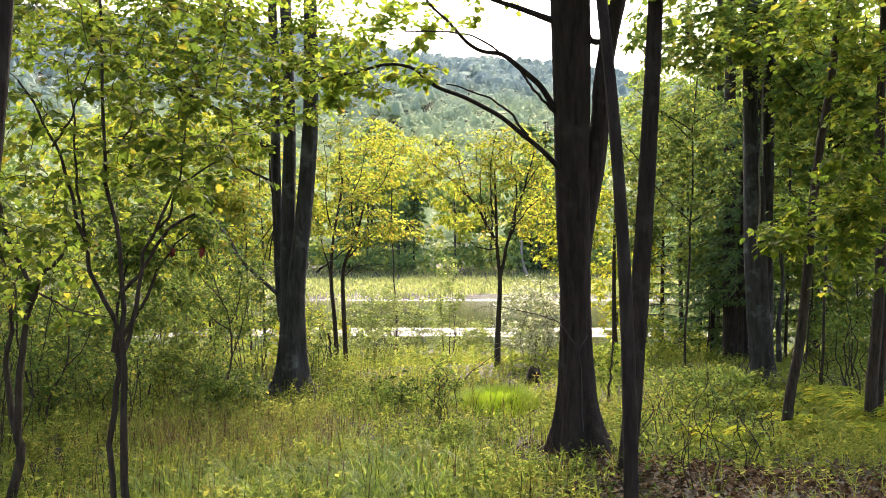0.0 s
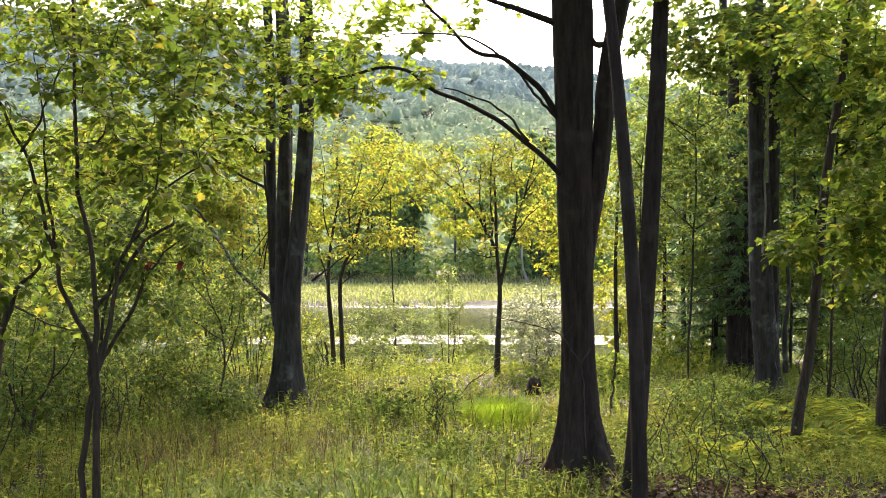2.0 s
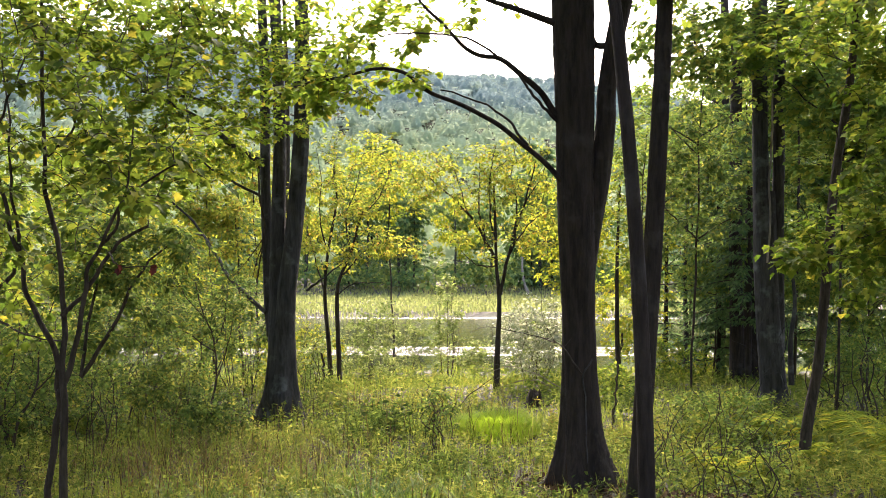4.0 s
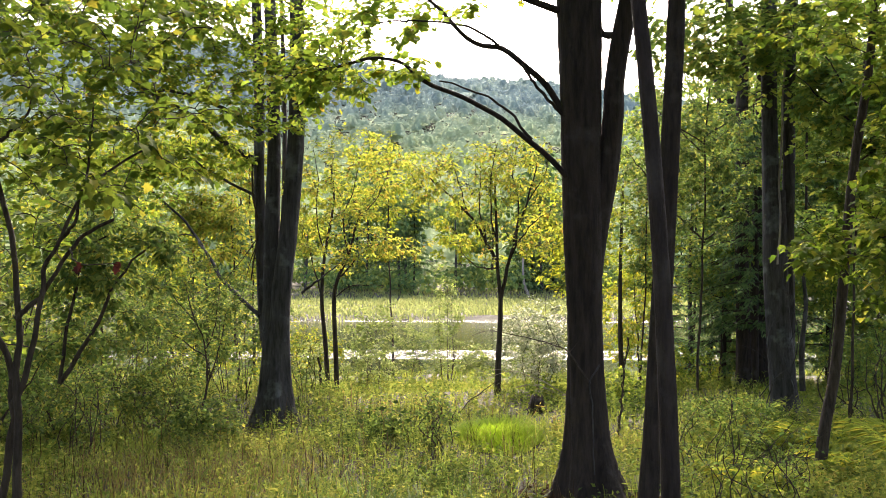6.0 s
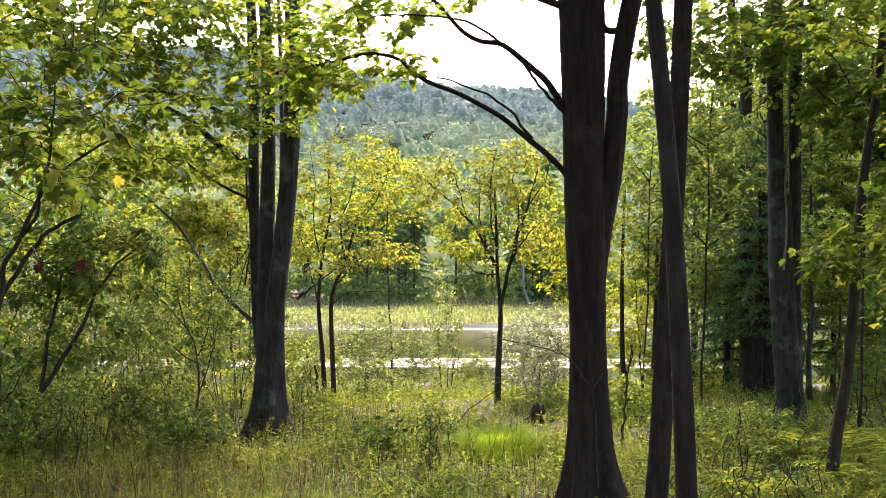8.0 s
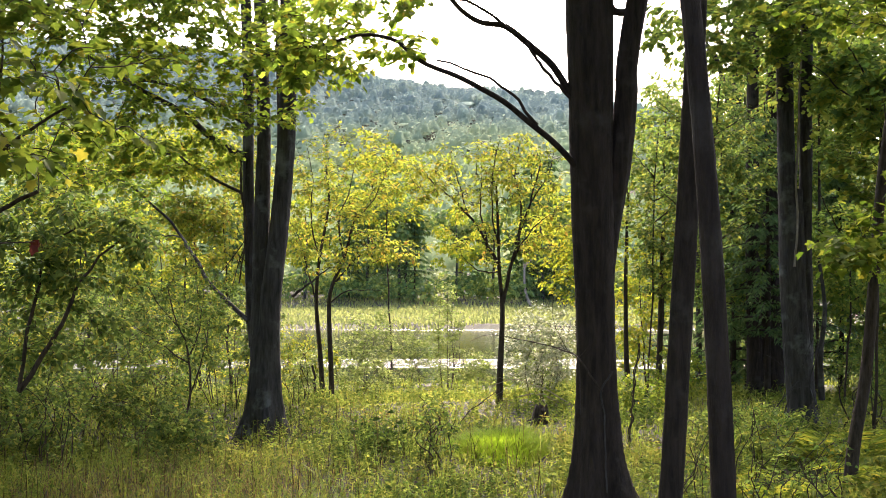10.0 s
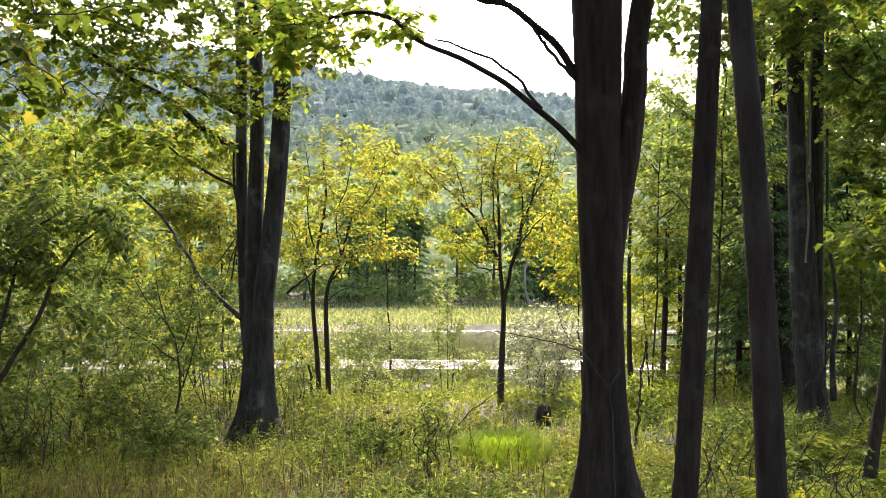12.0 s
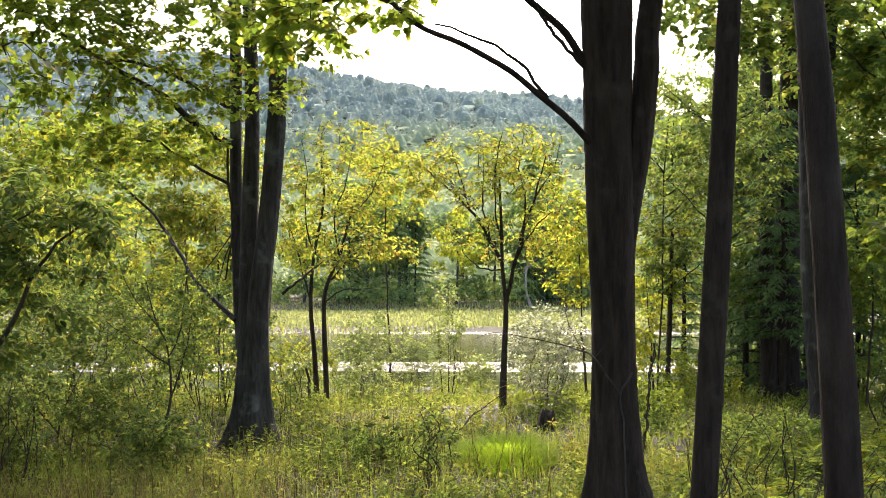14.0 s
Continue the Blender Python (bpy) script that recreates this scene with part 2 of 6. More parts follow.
# ---- mesh helpers ----
def mesh_of(name, verts, tris=None, quads=None, smooth=False):
    verts = np.asarray(verts, dtype=np.float32).reshape(-1, 3)
    tris = np.zeros((0, 3), int) if tris is None or len(tris) == 0 else np.asarray(tris, int)
    quads = np.zeros((0, 4), int) if quads is None or len(quads) == 0 else np.asarray(quads, int)
    me = bpy.data.meshes.new(name)
    me.vertices.add(len(verts))
    me.vertices.foreach_set("co", verts.ravel())
    loops = np.concatenate([tris.ravel(), quads.ravel()]).astype(np.int32)
    me.loops.add(len(loops))
    me.loops.foreach_set("vertex_index", loops)
    nt, nq = len(tris), len(quads)
    starts = np.concatenate([np.arange(nt) * 3, nt * 3 + np.arange(nq) * 4]).astype(np.int32)
    me.polygons.add(nt + nq)
    me.polygons.foreach_set("loop_start", starts)
    if smooth:
        me.polygons.foreach_set("use_smooth", np.ones(nt + nq, bool))
    me.update(calc_edges=True)
    return me


def solid(name, me, mat, parent=None, label=""):
    me.materials.append(mat)
    ob = new(name, me)
    if parent:
        ob.parent = parent
        ob.matrix_parent_inverse = parent.matrix_world.inverted()
    if label:
        ob["label"] = label
    return ob


def root(name, place, label, category, group="", kind=""):
    e = new(name)
    e.matrix_world = Matrix.Translation(place)
    e.empty_display_size = 0.1
    return tagged(e, label, category, group, kind)


def spline(pts, n):
    """A smooth line of n points through the given ones (Catmull-Rom)."""
    p = np.asarray(pts, float)
    if len(p) == 2:
        return p[0] + (p[1] - p[0]) * np.linspace(0, 1, n)[:, None]
    q = np.vstack([2 * p[0] - p[1], p, 2 * p[-1] - p[-2]])
    u = np.linspace(0, len(p) - 1 - 1e-6, n)
    i = u.astype(int)
    f = (u - i)[:, None]
    a, b, c, d = q[i], q[i + 1], q[i + 2], q[i + 3]
    return 0.5 * (2 * b + (c - a) * f + (2 * a - 5 * b + 4 * c - d) * f * f + (3 * b - a - 3 * c + d) * f ** 3)


def tube(line, radii, sides, rough=0.0, lobes=0, flare=0.0, rng=None, gain=0.85):
    """Verts and quads of a round limb along a line, thick as radii; rough adds bark ridges, flare spreads the root collar in lobes."""
    line, radii = np.asarray(line, float), np.asarray(radii, float)
    n = len(line)
    t = np.gradient(line, axis=0)
    t /= np.linalg.norm(t, axis=1)[:, None] + 1e-9
    ref = np.array([0.0, 1.0, 0.0]) if abs(t[:, 2]).mean() > 0.4 else np.array([0.0, 0.0, 1.0])
    u = np.cross(t, ref)
    u /= np.linalg.norm(u, axis=1)[:, None] + 1e-9
    v = np.cross(t, u)
    ang = np.arange(sides) / sides * 2 * np.pi
    rad = np.repeat(radii[:, None], sides, 1)
    s = np.concatenate([[0], np.cumsum(np.linalg.norm(np.diff(line, axis=0), axis=1))])
    if rough:
        ph = rng.uniform(0, 6.28, 6)
        k = sum(np.sin(ang[None] * f + s[:, None] * w + p) / (1 + j * 0.4) for j, (f, w, p) in enumerate(zip((2, 3, 5, 7, 9, 11), (1.3, 2.1, 0.9, 3.1, 1.7, 4.0), ph)))
        rad = rad * (1 + rough * k) + rng.normal(0, rough * 0.25, rad.shape) * rad
    if flare:
        ph = rng.uniform(0, 6.28)
        fall = np.exp(-s / (flare * 1.1))[:, None]
        rad = rad * (1 + fall * gain * (1 + 0.4 * np.cos(ang[None] * lobes + ph) + 0.14 * np.cos(ang[None] * (lobes + 4) + 2 * ph)))
    V = line[:, None] + rad[..., None] * (np.cos(ang)[None, :, None] * u[:, None] + np.sin(ang)[None, :, None] * v[:, None])
    i = np.arange(n - 1)[:, None] * sides
    j = np.arange(sides)[None]
    k = (j + 1) % sides
    Q = np.stack([i + j, i + k, i + sides + k, i + sides + j], -1).reshape(-1, 4)
    return V.reshape(-1, 3), Q


def merged(pieces):
    V, Q, o = [], [], 0
    for v, q in pieces:
        V.append(v), Q.append(q + o)
        o += len(v)
    return (np.vstack(V), np.vstack(Q)) if V else (np.zeros((0, 3)), np.zeros((0, 4), int))


# leaf outlines: length along +y from the stalk at 0, 1 long, folded a little along the midrib
def outline_leaf(pts, fold, curl):
    p = np.array(pts, float)
    z = fold * np.abs(p[:, 0]) - curl * p[:, 1] ** 2
    return np.column_stack([p, z])


MAPLE_V = outline_leaf([(0, 0), (0.18, 0.02), (0.46, 0.12), (0.36, 0.32), (0.54, 0.60), (0.30, 0.60), (0, 1.0),
                        (-0.30, 0.60), (-0.54, 0.60), (-0.36, 0.32), (-0.46, 0.12), (-0.18, 0.02), (0, 0.32)], 0.25, 0.22)
MAPLE_T = [(12, a, a + 1) for a in range(0, 11)] + [(12, 11, 0)]
OVATE_V = outline_leaf([(0, 0), (0.30, 0.3), (0.25, 0.66), (0, 1.0), (-0.25, 0.66), (-0.30, 0.3)], 0.35, 0.25)
OVATE_T = [(0, 1, 2), (0, 2, 3), (0, 3, 4), (0, 4, 5)]
NARROW_V = outline_leaf([(0, 0), (0.12, 0.4), (0, 1.0), (-0.12, 0.4)], 0.3, 0.3)
NARROW_T = [(0, 1, 2), (0, 2, 3)]
ROUND_V = outline_leaf([(0, 0), (0.36, 0.4), (0, 1.0), (-0.36, 0.4)], 0.3, 0.2)
ROUND_T = [(0, 1, 2), (0, 2, 3)]
LOBED_V = outline_leaf([(0, 0), (0.48, 0.14), (0.31, 0.37), (0.50, 0.68), (0, 1.0), (-0.50, 0.68), (-0.31, 0.37), (-0.48, 0.14)], 0.25, 0.22)
LOBED_T = [(0, a, a + 1) for a in range(1, 7)]
LEAVES = {"maple": (MAPLE_V, MAPLE_T), "lobed": (LOBED_V, LOBED_T), "ovate": (OVATE_V, OVATE_T), "narrow": (NARROW_V, NARROW_T), "round": (ROUND_V, ROUND_T)}


def leaf_cloud(shape, pos, along, normal, size):
    """Verts and triangles of many leaves: pos, the way each points, its face's normal and its length."""
    lv, lt = LEAVES[shape]
    y = along / (np.linalg.norm(along, axis=1)[:, None] + 1e-9)
    x = np.cross(y, normal)
    x /= np.linalg.norm(x, axis=1)[:, None] + 1e-9
    z = np.cross(x, y)
    V = pos[:, None] + size[:, None, None] * (lv[None, :, 0:1] * x[:, None] + lv[None, :, 1:2] * y[:, None] + lv[None, :, 2:3] * z[:, None])
    T = np.array(lt)[None] + (np.arange(len(pos)) * len(lv))[:, None, None]
    return V.reshape(-1, 3), T.reshape(-1, 3)


def in_ellipsoid(rng, n, c, r, hollow=0.3):
    d = rng.normal(size=(n, 3))
    d /= np.linalg.norm(d, axis=1)[:, None]
    return np.array(c) + d * (hollow + (1 - hollow) * rng.random(n) ** 0.6)[:, None] * np.array(r)


def grow(nodes, tips, rng, leaves, leaf_len, size, sag=0.08, reach=1.0, thick=0.009, spread=0.45, flat=0.4, upward=0.0, seg=6):
    """Twigs from the nearest wood to every tip, and leaves along their outer ends. Returns twig pieces and leaf arrays."""
    nodes = np.asarray(nodes, float)
    d0 = np.array([np.min(np.linalg.norm(nodes - t, axis=1)) for t in tips])
    pieces, pos, along, nor, siz = [], [], [], [], []
    for t in tips[np.argsort(d0)]:
        dist = np.linalg.norm(nodes - t, axis=1) + 0.55 * np.maximum(0, nodes[:, 2] - t[2])
        a = nodes[np.argmin(dist)]
        L = np.linalg.norm(t - a) + 1e-6
        w = rng.normal(0, 0.07 * L, (2, 3))
        mid1, mid2 = a + (t - a) * 0.35 + w[0] + (0, 0, 0.10 * L), a + (t - a) * 0.7 + w[1] + (0, 0, 0.07 * L)
        end = t - np.array([0, 0, sag * L])
        line = spline([a, mid1, mid2, end], seg)
        r0 = thick * min(1.6, 0.35 + 0.55 * L) * reach
        pieces.append(tube(line, np.linspace(r0, 0.0018, seg), 3))
        nodes = np.vstack([nodes, line[1:-1]])
        n = rng.integers(int(leaves * 0.6), int(leaves * 1.4) + 1)
        f = 1 - min(1.0, leaf_len / L) * rng.random(n) ** 0.8
        fi = np.clip(f * (seg - 1), 0, seg - 1.001)
        i0 = fi.astype(int)
        p = line[i0] + (line[i0 + 1] - line[i0]) * (fi - i0)[:, None]
        way = (end - mid1) / (np.linalg.norm(end - mid1) + 1e-6)
        side = np.cross(way, (0, 0, 1.0))
        side /= np.linalg.norm(side) + 1e-6
        sgn = np.where(rng.random(n) < 0.5, -1.0, 1.0)[:, None]
        al = way[None] * rng.uniform(0.2, 1.0, (n, 1)) + side[None] * sgn * rng.uniform(0.3, 1.1, (n, 1)) + rng.normal(0, 0.25, (n, 3)) + (0, 0, upward - 0.25)
        pos.append(p + al * rng.uniform(0.15, 1.0, (n, 1)) * spread * size + rng.normal(0, 0.35 * size, (n, 3)))
        along.append(al)
        nor.append(np.array([0, 0, 1.0]) + rng.normal(0, flat, (n, 3)))
        siz.append(size * rng.uniform(0.55, 1.2, n))
    return pieces, np.vstack(pos), np.vstack(along), np.vstack(nor), np.concatenate(siz)


def wood(line_pts, r0, r1, sides, n, rng, rough=0.03, flare=0.0, lobes=5, power=1.0, gain=0.85, girth=None):
    """A limb along points, from radius r0 to r1; girth gives it a radius at every point instead."""
    line = spline(line_pts, n)
    if girth:
        return tube(line, np.interp(np.linspace(0, len(girth) - 1, n), np.arange(len(girth)), girth), sides, rough, lobes, flare, rng, gain), line
    if r0 < 0.036:                      # thin wood grows crooked
        u = np.linspace(0, 1, n)
        for k, amp in ((2.0, 0.45), (4.7, 0.30), (9.1, 0.16)):
            line = line + np.sin(u * np.pi)[:, None] ** 0.5 * np.sin(u[:, None] * 6.28 * k * 0.7 + rng.uniform(0, 6.28, 3)) * (amp * min(r0 * 1.6, 0.04))
    f = np.linspace(0, 1, n) ** power
    return tube(line, r0 + (r1 - r0) * f, sides, rough, lobes, flare, rng), line


def tree(name, label, category, stems, limbs, zones, leaf, bark, leaf_mat, seed, leaves=16, leaf_len=0.6, size=0.09, group="", twig=1.0, flat=0.4, sag=0.08, sides=14, upward=0.0, spread=0.9, fine=1.0, girth=None, gain=0.85, seg=6):
    """A tree: stems and limbs as (points, radius at the foot, radius at the tip, flare), and crown zones as (centre, radii, number of twigs)."""
    rng = np.random.default_rng(seed)
    foot = stems[0][0][0]
    e = root(name, foot, label, category, group)
    nodes = []
    for k, (pts, r0, r1, flare) in enumerate(stems):
        length = np.linalg.norm(np.diff(np.array(pts), axis=0), axis=1).sum()
        (v, q), line = wood(pts, r0, r1, sides, max(8, int(length * (16 if sides > 15 else 9))), rng, 0.05 if r0 <= 0.05 else 0.045 if sides > 15 else 0.035, flare, 5, 0.75, gain, girth if k == 0 else None)
        solid("trunk", mesh_of("trunk", v, None, q, True), bark, e)
        nodes.append(line[len(line) // 4:])
    for pts, r0, r1 in limbs:
        (v, q), line = wood(pts, r0, r1, 8, max(8, 5 * len(pts)), rng, 0.04)
        solid("limb", mesh_of("limb", v, None, q, True), bark, e)
        nodes.append(line[2:])
    nodes = np.vstack(nodes)
    if zones:
        tips = np.vstack([in_ellipsoid(rng, int(n * fine), c, r) for c, r, n in zones])
        pieces, pos, al, nor, siz = grow(nodes, tips, rng, leaves, leaf_len, size, sag, 1.0, 0.009 * twig, spread, flat, upward, seg)
        v, q = merged(pieces)
        tagged(solid("branchwork", mesh_of("branchwork", v, None, q, True), bark, e, "thin bare twigs"), kind="stuff")
        v, t = leaf_cloud(leaf, pos, al, nor, siz)
        tagged(solid("crown", mesh_of("crown", v, t), leaf_mat, e, "loose leafy crown"), kind="stuff")
    return e


# ---- the lie of the land ----
POND = -1.60


def smooth(a, b, x):
    t = np.clip((x - a) / (b - a), 0, 1)
    return t * t * (3 - 2 * t)


def ground_z(x, y):
    """Height of the ground: a gentle slope to the pond, a marsh beyond it, then a long wooded hill."""
    x, y = np.asarray(x, float), np.asarray(y, float)
    z = -0.052 * np.clip(y, -40, 9) - 0.028 * np.clip(y - 9, 0, 11)
    z = z - 0.80 * smooth(17, 27, y)
    z = z - 0.8 * smooth(28, 36, y) + 1.0 * smooth(56, 60, y) + 0.8 * smooth(88, 100, y)
    z = z + 0.035 * np.sin(x * 1.3 + 0.7 * y) + 0.03 * np.sin(x * 0.6 - 1.1 * y + 2) + 0.02 * np.sin(2.7 * x + 1.9 * y)
    bank = smooth(6, 22, np.abs(x - 2)) * smooth(4, 20, y) * (1 - smooth(22, 32, y))
    z = z + 0.25 * bank
    rise = smooth(105, 640, y) * (117 - 0.157 * x + 3 * np.sin(x * 0.012 + 1.0) + 2 * np.sin(x * 0.031))
    return z + rise + 3 * np.sin(x * 0.03 + y * 0.02) * smooth(140, 260, y)


def axis(parts):
    return np.unique(np.concatenate([np.arange(a, b, s) for a, b, s in parts]))


def build_ground():
    xs = axis([(-2500, -300, 100), (-300, -40, 10), (-40, -12, 1.0), (-12, 12, 0.6), (12, 40, 1.0), (40, 300, 10), (300, 2501, 100)])
    ys = axis([(-2500, -100, 150), (-100, -4, 4), (-4, 24, 0.6), (24, 110, 2.0), (110, 700, 10), (700, 3000, 100)])
    X, Y = np.meshgrid(xs, ys)
    Z = ground_z(X, Y)
    n = len(xs)
    i = np.arange(len(ys) - 1)[:, None] * n + np.arange(n - 1)[None]
    Q = np.stack([i, i + 1, i + n + 1, i + n], -1).reshape(-1, 4)
    ob = solid("ground", mesh_of("ground", np.stack([X, Y, Z], -1), None, Q, True), SOIL)
    tagged(ob, "brown forest soil sloping gently to a pond and rising to a hill", "ground", kind="structure")


def build_water():
    xs, ys = np.linspace(-90, 90, 60), np.linspace(27, 64, 20)
    X, Y = np.meshgrid(xs, ys)
    i = np.arange(19)[:, None] * 60 + np.arange(59)[None]
    Q = np.stack([i, i + 1, i + 61, i + 60], -1).reshape(-1, 4)
    ob = solid("water", mesh_of("water", np.stack([X, Y, 0 * X + POND], -1), None, Q, True), WATER)
    tagged(ob, "still brown-green pond water with rippled bright lanes", "water", kind="structure")


build_ground()
build_water()


def on_ground(x, y, sink=0.05):
    return (x, y, float(ground_z(x, y)) - sink)


# ---- the large trees ----
def foot(p, y=None):
    """The same point let down onto the ground."""
    return on_ground(p[0], p[1], 0.06)


def line_x(a, b, c, y, zs):
    return [(a + b * z + c * z * z, y, z) for z in zs]


tree("large_maple_tree", "large dark-barked maple with two stems and a flared root collar", "tree",
     [([(1.31, 9.04, -0.55)] + line_x(1.283, -0.03, 0.003, 9.04, (0.0, 1.0, 2.0, 3.4, 5.0, 7.0, 9.0)), 0.135, 0.180, 0.38),
      ([(1.25, 9.08, 0.2), (1.275, 9.1, 1.0), (1.345, 9.10, 1.70), (1.45, 9.10, 2.29), (1.51, 9.10, 2.81), (1.55, 9.10, 3.29), (1.90, 9.15, 5.2), (2.1, 9.2, 8.0)], 0.125, 0.075, 0)],
     [([(1.16, 9.00, 2.19), (0.80, 8.90, 2.56), (0.35, 8.80, 2.84), (-0.12, 8.70, 3.03), (-0.43, 8.60, 3.15), (-0.93, 8.50, 3.05), (-1.32, 8.40, 2.95)], 0.027, 0.007),
      ([(0.80, 8.90, 2.56), (0.61, 8.90, 2.78), (0.35, 8.80, 2.94), (0.03, 8.70, 3.01)], 0.014, 0.006),
      ([(1.16, 9.00, 2.67), (0.89, 9.00, 3.06), (0.65, 9.00, 3.28), (0.30, 8.90, 3.41), (-0.02, 8.80, 3.65), (-0.23, 8.70, 3.89)], 0.030, 0.011),
      ([(1.13, 9.00, 2.71), (0.86, 8.95, 3.00), (0.71, 8.90, 3.19)], 0.016, 0.010),
      ([(1.16, 9.00, 3.62), (0.73, 9.00, 3.78), (0.41, 9.00, 3.89), (0.09, 9.00, 4.07)], 0.036, 0.012),
      ([(1.28, 9.10, 3.59), (1.56, 9.10, 3.45)], 0.03, 0.03),
      ([(0.65, 9.00, 3.28), (0.24, 8.70, 3.46), (-0.22, 8.50, 3.45), (-0.46, 8.30, 3.37)], 0.012, 0.004)],
     [((-0.48, 8.50, 3.27), (0.75, 0.6, 0.32), 46), ((-0.92, 8.40, 2.95), (0.5, 0.5, 0.3), 36), ((-0.12, 8.70, 3.68), (0.6, 0.6, 0.25), 26),
      ((-0.13, 9.00, 4.34), (1.6, 1.4, 0.7), 60), ((2.00, 9.20, 4.68), (1.4, 1.4, 0.8), 50)],
     "lobed", BARK_MAIN, LEAF_MAPLE, 11, leaves=13, leaf_len=0.45, size=0.066, sides=36, flat=0.24, gain=1.45,
     girth=[0.145, 0.132, 0.137, 0.165, 0.184, 0.18, 0.17, 0.16])

tree("leaning_pole_tree", "slim dark tree leaning over the clearing", "tree",
     [([(0.82 + 0.025 * z - 0.0262 * z * z, 4.153 + 0.032 * z, z) for z in (-0.3, 0.2, 0.7, 1.2, 1.7, 2.2, 2.7, 3.2)] + [(0.52, 4.3, 4.2), (0.4, 4.4, 6.0)], 0.036, 0.022, 0.0)],
     [], [], "maple", BARK_MAIN, LEAF_MAPLE, 12, sides=16)

tree("slanting_maple_tree", "slim dark maple slanting outward beside the large one", "tree",
     [([(1.50, 7.92, -0.5)] + line_x(1.564, 0.073, -0.004, 7.92, (0.0, 1.0, 2.0, 3.0, 4.0, 5.2)) + [(2.0, 8.0, 7.5)], 0.083, 0.055, 0.0)],
     [], [((1.91, 8.00, 3.88), (0.8, 0.8, 0.4), 24)], "lobed", BARK_MAIN, LEAF_MAPLE, 13, leaves=12, size=0.085, sides=18)

tree("triple_maple_tree", "grey-barked maple dividing low into three stems", "tree",
     [([(-2.19, 13.70, -0.71), (-2.18, 13.70, -0.12), (-2.17, 13.70, 0.53), (-2.16, 13.72, 0.86), (-2.18, 13.75, 1.18), (-2.20, 13.78, 1.67)], 0.215, 0.12, 0.36),
      ([(-2.13, 13.70, 0.37), (-2.11, 13.65, 1.02), (-2.06, 13.65, 1.51), (-2.00, 13.70, 2.08), (-1.94, 13.70, 2.81), (-1.91, 13.70, 3.46), (-1.91, 13.70, 4.60), (-1.91, 13.70, 5.58), (-1.83, 13.70, 7.21)], 0.150, 0.085, 0),
      ([(-2.25, 13.70, 0.45), (-2.24, 13.72, 1.02), (-2.24, 13.75, 1.67), (-2.24, 13.80, 2.41), (-2.24, 13.85, 3.24), (-2.28, 13.90, 4.32), (-2.32, 13.90, 5.31), (-2.39, 13.90, 7.21)], 0.115, 0.075, 0),
      ([(-2.33, 13.90, 0.52), (-2.40, 14.00, 1.01), (-2.43, 14.00, 1.67), (-2.46, 14.00, 2.67), (-2.47, 14.00, 3.67), (-2.50, 14.00, 4.67), (-2.55, 14.00, 5.67), (-2.66, 14.00, 7.00)], 0.085, 0.06, 0)],
     [([(-2.43, 13.90, 0.85), (-3.01, 14.30, 1.34), (-3.38, 14.60, 1.77), (-3.73, 14.80, 2.17), (-4.41, 15.00, 2.76), (-5.46, 15.20, 3.05)], 0.032, 0.008),
      ([(-3.38, 14.60, 1.77), (-3.51, 14.60, 1.94), (-3.82, 14.80, 1.99)], 0.02, 0.006),
      ([(-2.53, 13.90, 2.98), (-2.78, 13.40, 3.12), (-2.99, 12.80, 3.34), (-3.34, 12.20, 3.52), (-3.63, 11.60, 3.71)], 0.05, 0.012),
      ([(-2.53, 13.90, 3.42), (-2.79, 13.20, 3.55), (-3.12, 12.40, 3.62), (-3.43, 11.80, 3.48)], 0.035, 0.010),
      ([(-2.51, 14.00, 2.47), (-2.89, 13.60, 2.70), (-3.20, 13.30, 2.89), (-3.43, 13.00, 2.91)], 0.022, 0.006),
      ([(-1.81, 13.60, 1.17), (-1.58, 13.40, 1.33), (-1.30, 13.20, 1.53)], 0.018, 0.006),
      ([(-1.89, 13.50, 3.76), (-1.42, 13.00, 4.06), (-1.00, 12.50, 4.33)], 0.02, 0.006),
      ([(-2.48, 13.50, 4.32), (-2.74, 13.00, 4.68), (-3.03, 12.60, 4.80)], 0.03, 0.01)],
     [((-2.94, 12.40, 3.50), (1.1, 1.1, 0.5), 60), ((-3.54, 11.80, 3.43), (1.0, 0.9, 0.6), 50), ((-2.06, 12.80, 3.53), (0.75, 0.8, 0.45), 46),
      ((-2.64, 12.40, 4.04), (1.2, 1.0, 0.35), 50), ((-3.30, 13.20, 2.94), (1.0, 0.6, 0.35), 60), ((-4.15, 13.40, 2.87), (1.1, 0.7, 0.4), 60), ((-1.82, 12.80, 4.28), (0.8, 0.8, 0.4), 40),
      ((-4.75, 14.60, 2.53), (1.1, 0.8, 0.5), 60), ((-1.28, 12.50, 3.89), (0.6, 0.6, 0.35), 26), ((-4.53, 12.00, 3.79), (1.8, 0.9, 1.0), 70), ((-3.24, 12.00, 4.22), (1.2, 0.9, 0.6), 70), ((-5.60, 13.00, 2.59), (1.5, 0.9, 0.9), 70), ((-3.58, 11.50, 4.35), (1.7, 0.9, 0.5), 84), ((-3.58, 11.60, 3.88), (1.2, 0.9, 0.4), 36), ((-4.82, 11.50, 4.38), (1.2, 0.9, 0.6), 84), ((-3.40, 11.80, 4.38), (1.2, 0.9, 0.4), 50), ((-2.9, 12.6, 4.78), (1.2, 0.9, 0.4), 60), ((-1.35, 12.6, 4.62), (0.9, 0.8, 0.35), 44)],
     "lobed", BARK_GREY, LEAF_MAPLE, 14, fine=1.65, leaves=11, leaf_len=0.5, size=0.068, sides=24, flat=0.24)

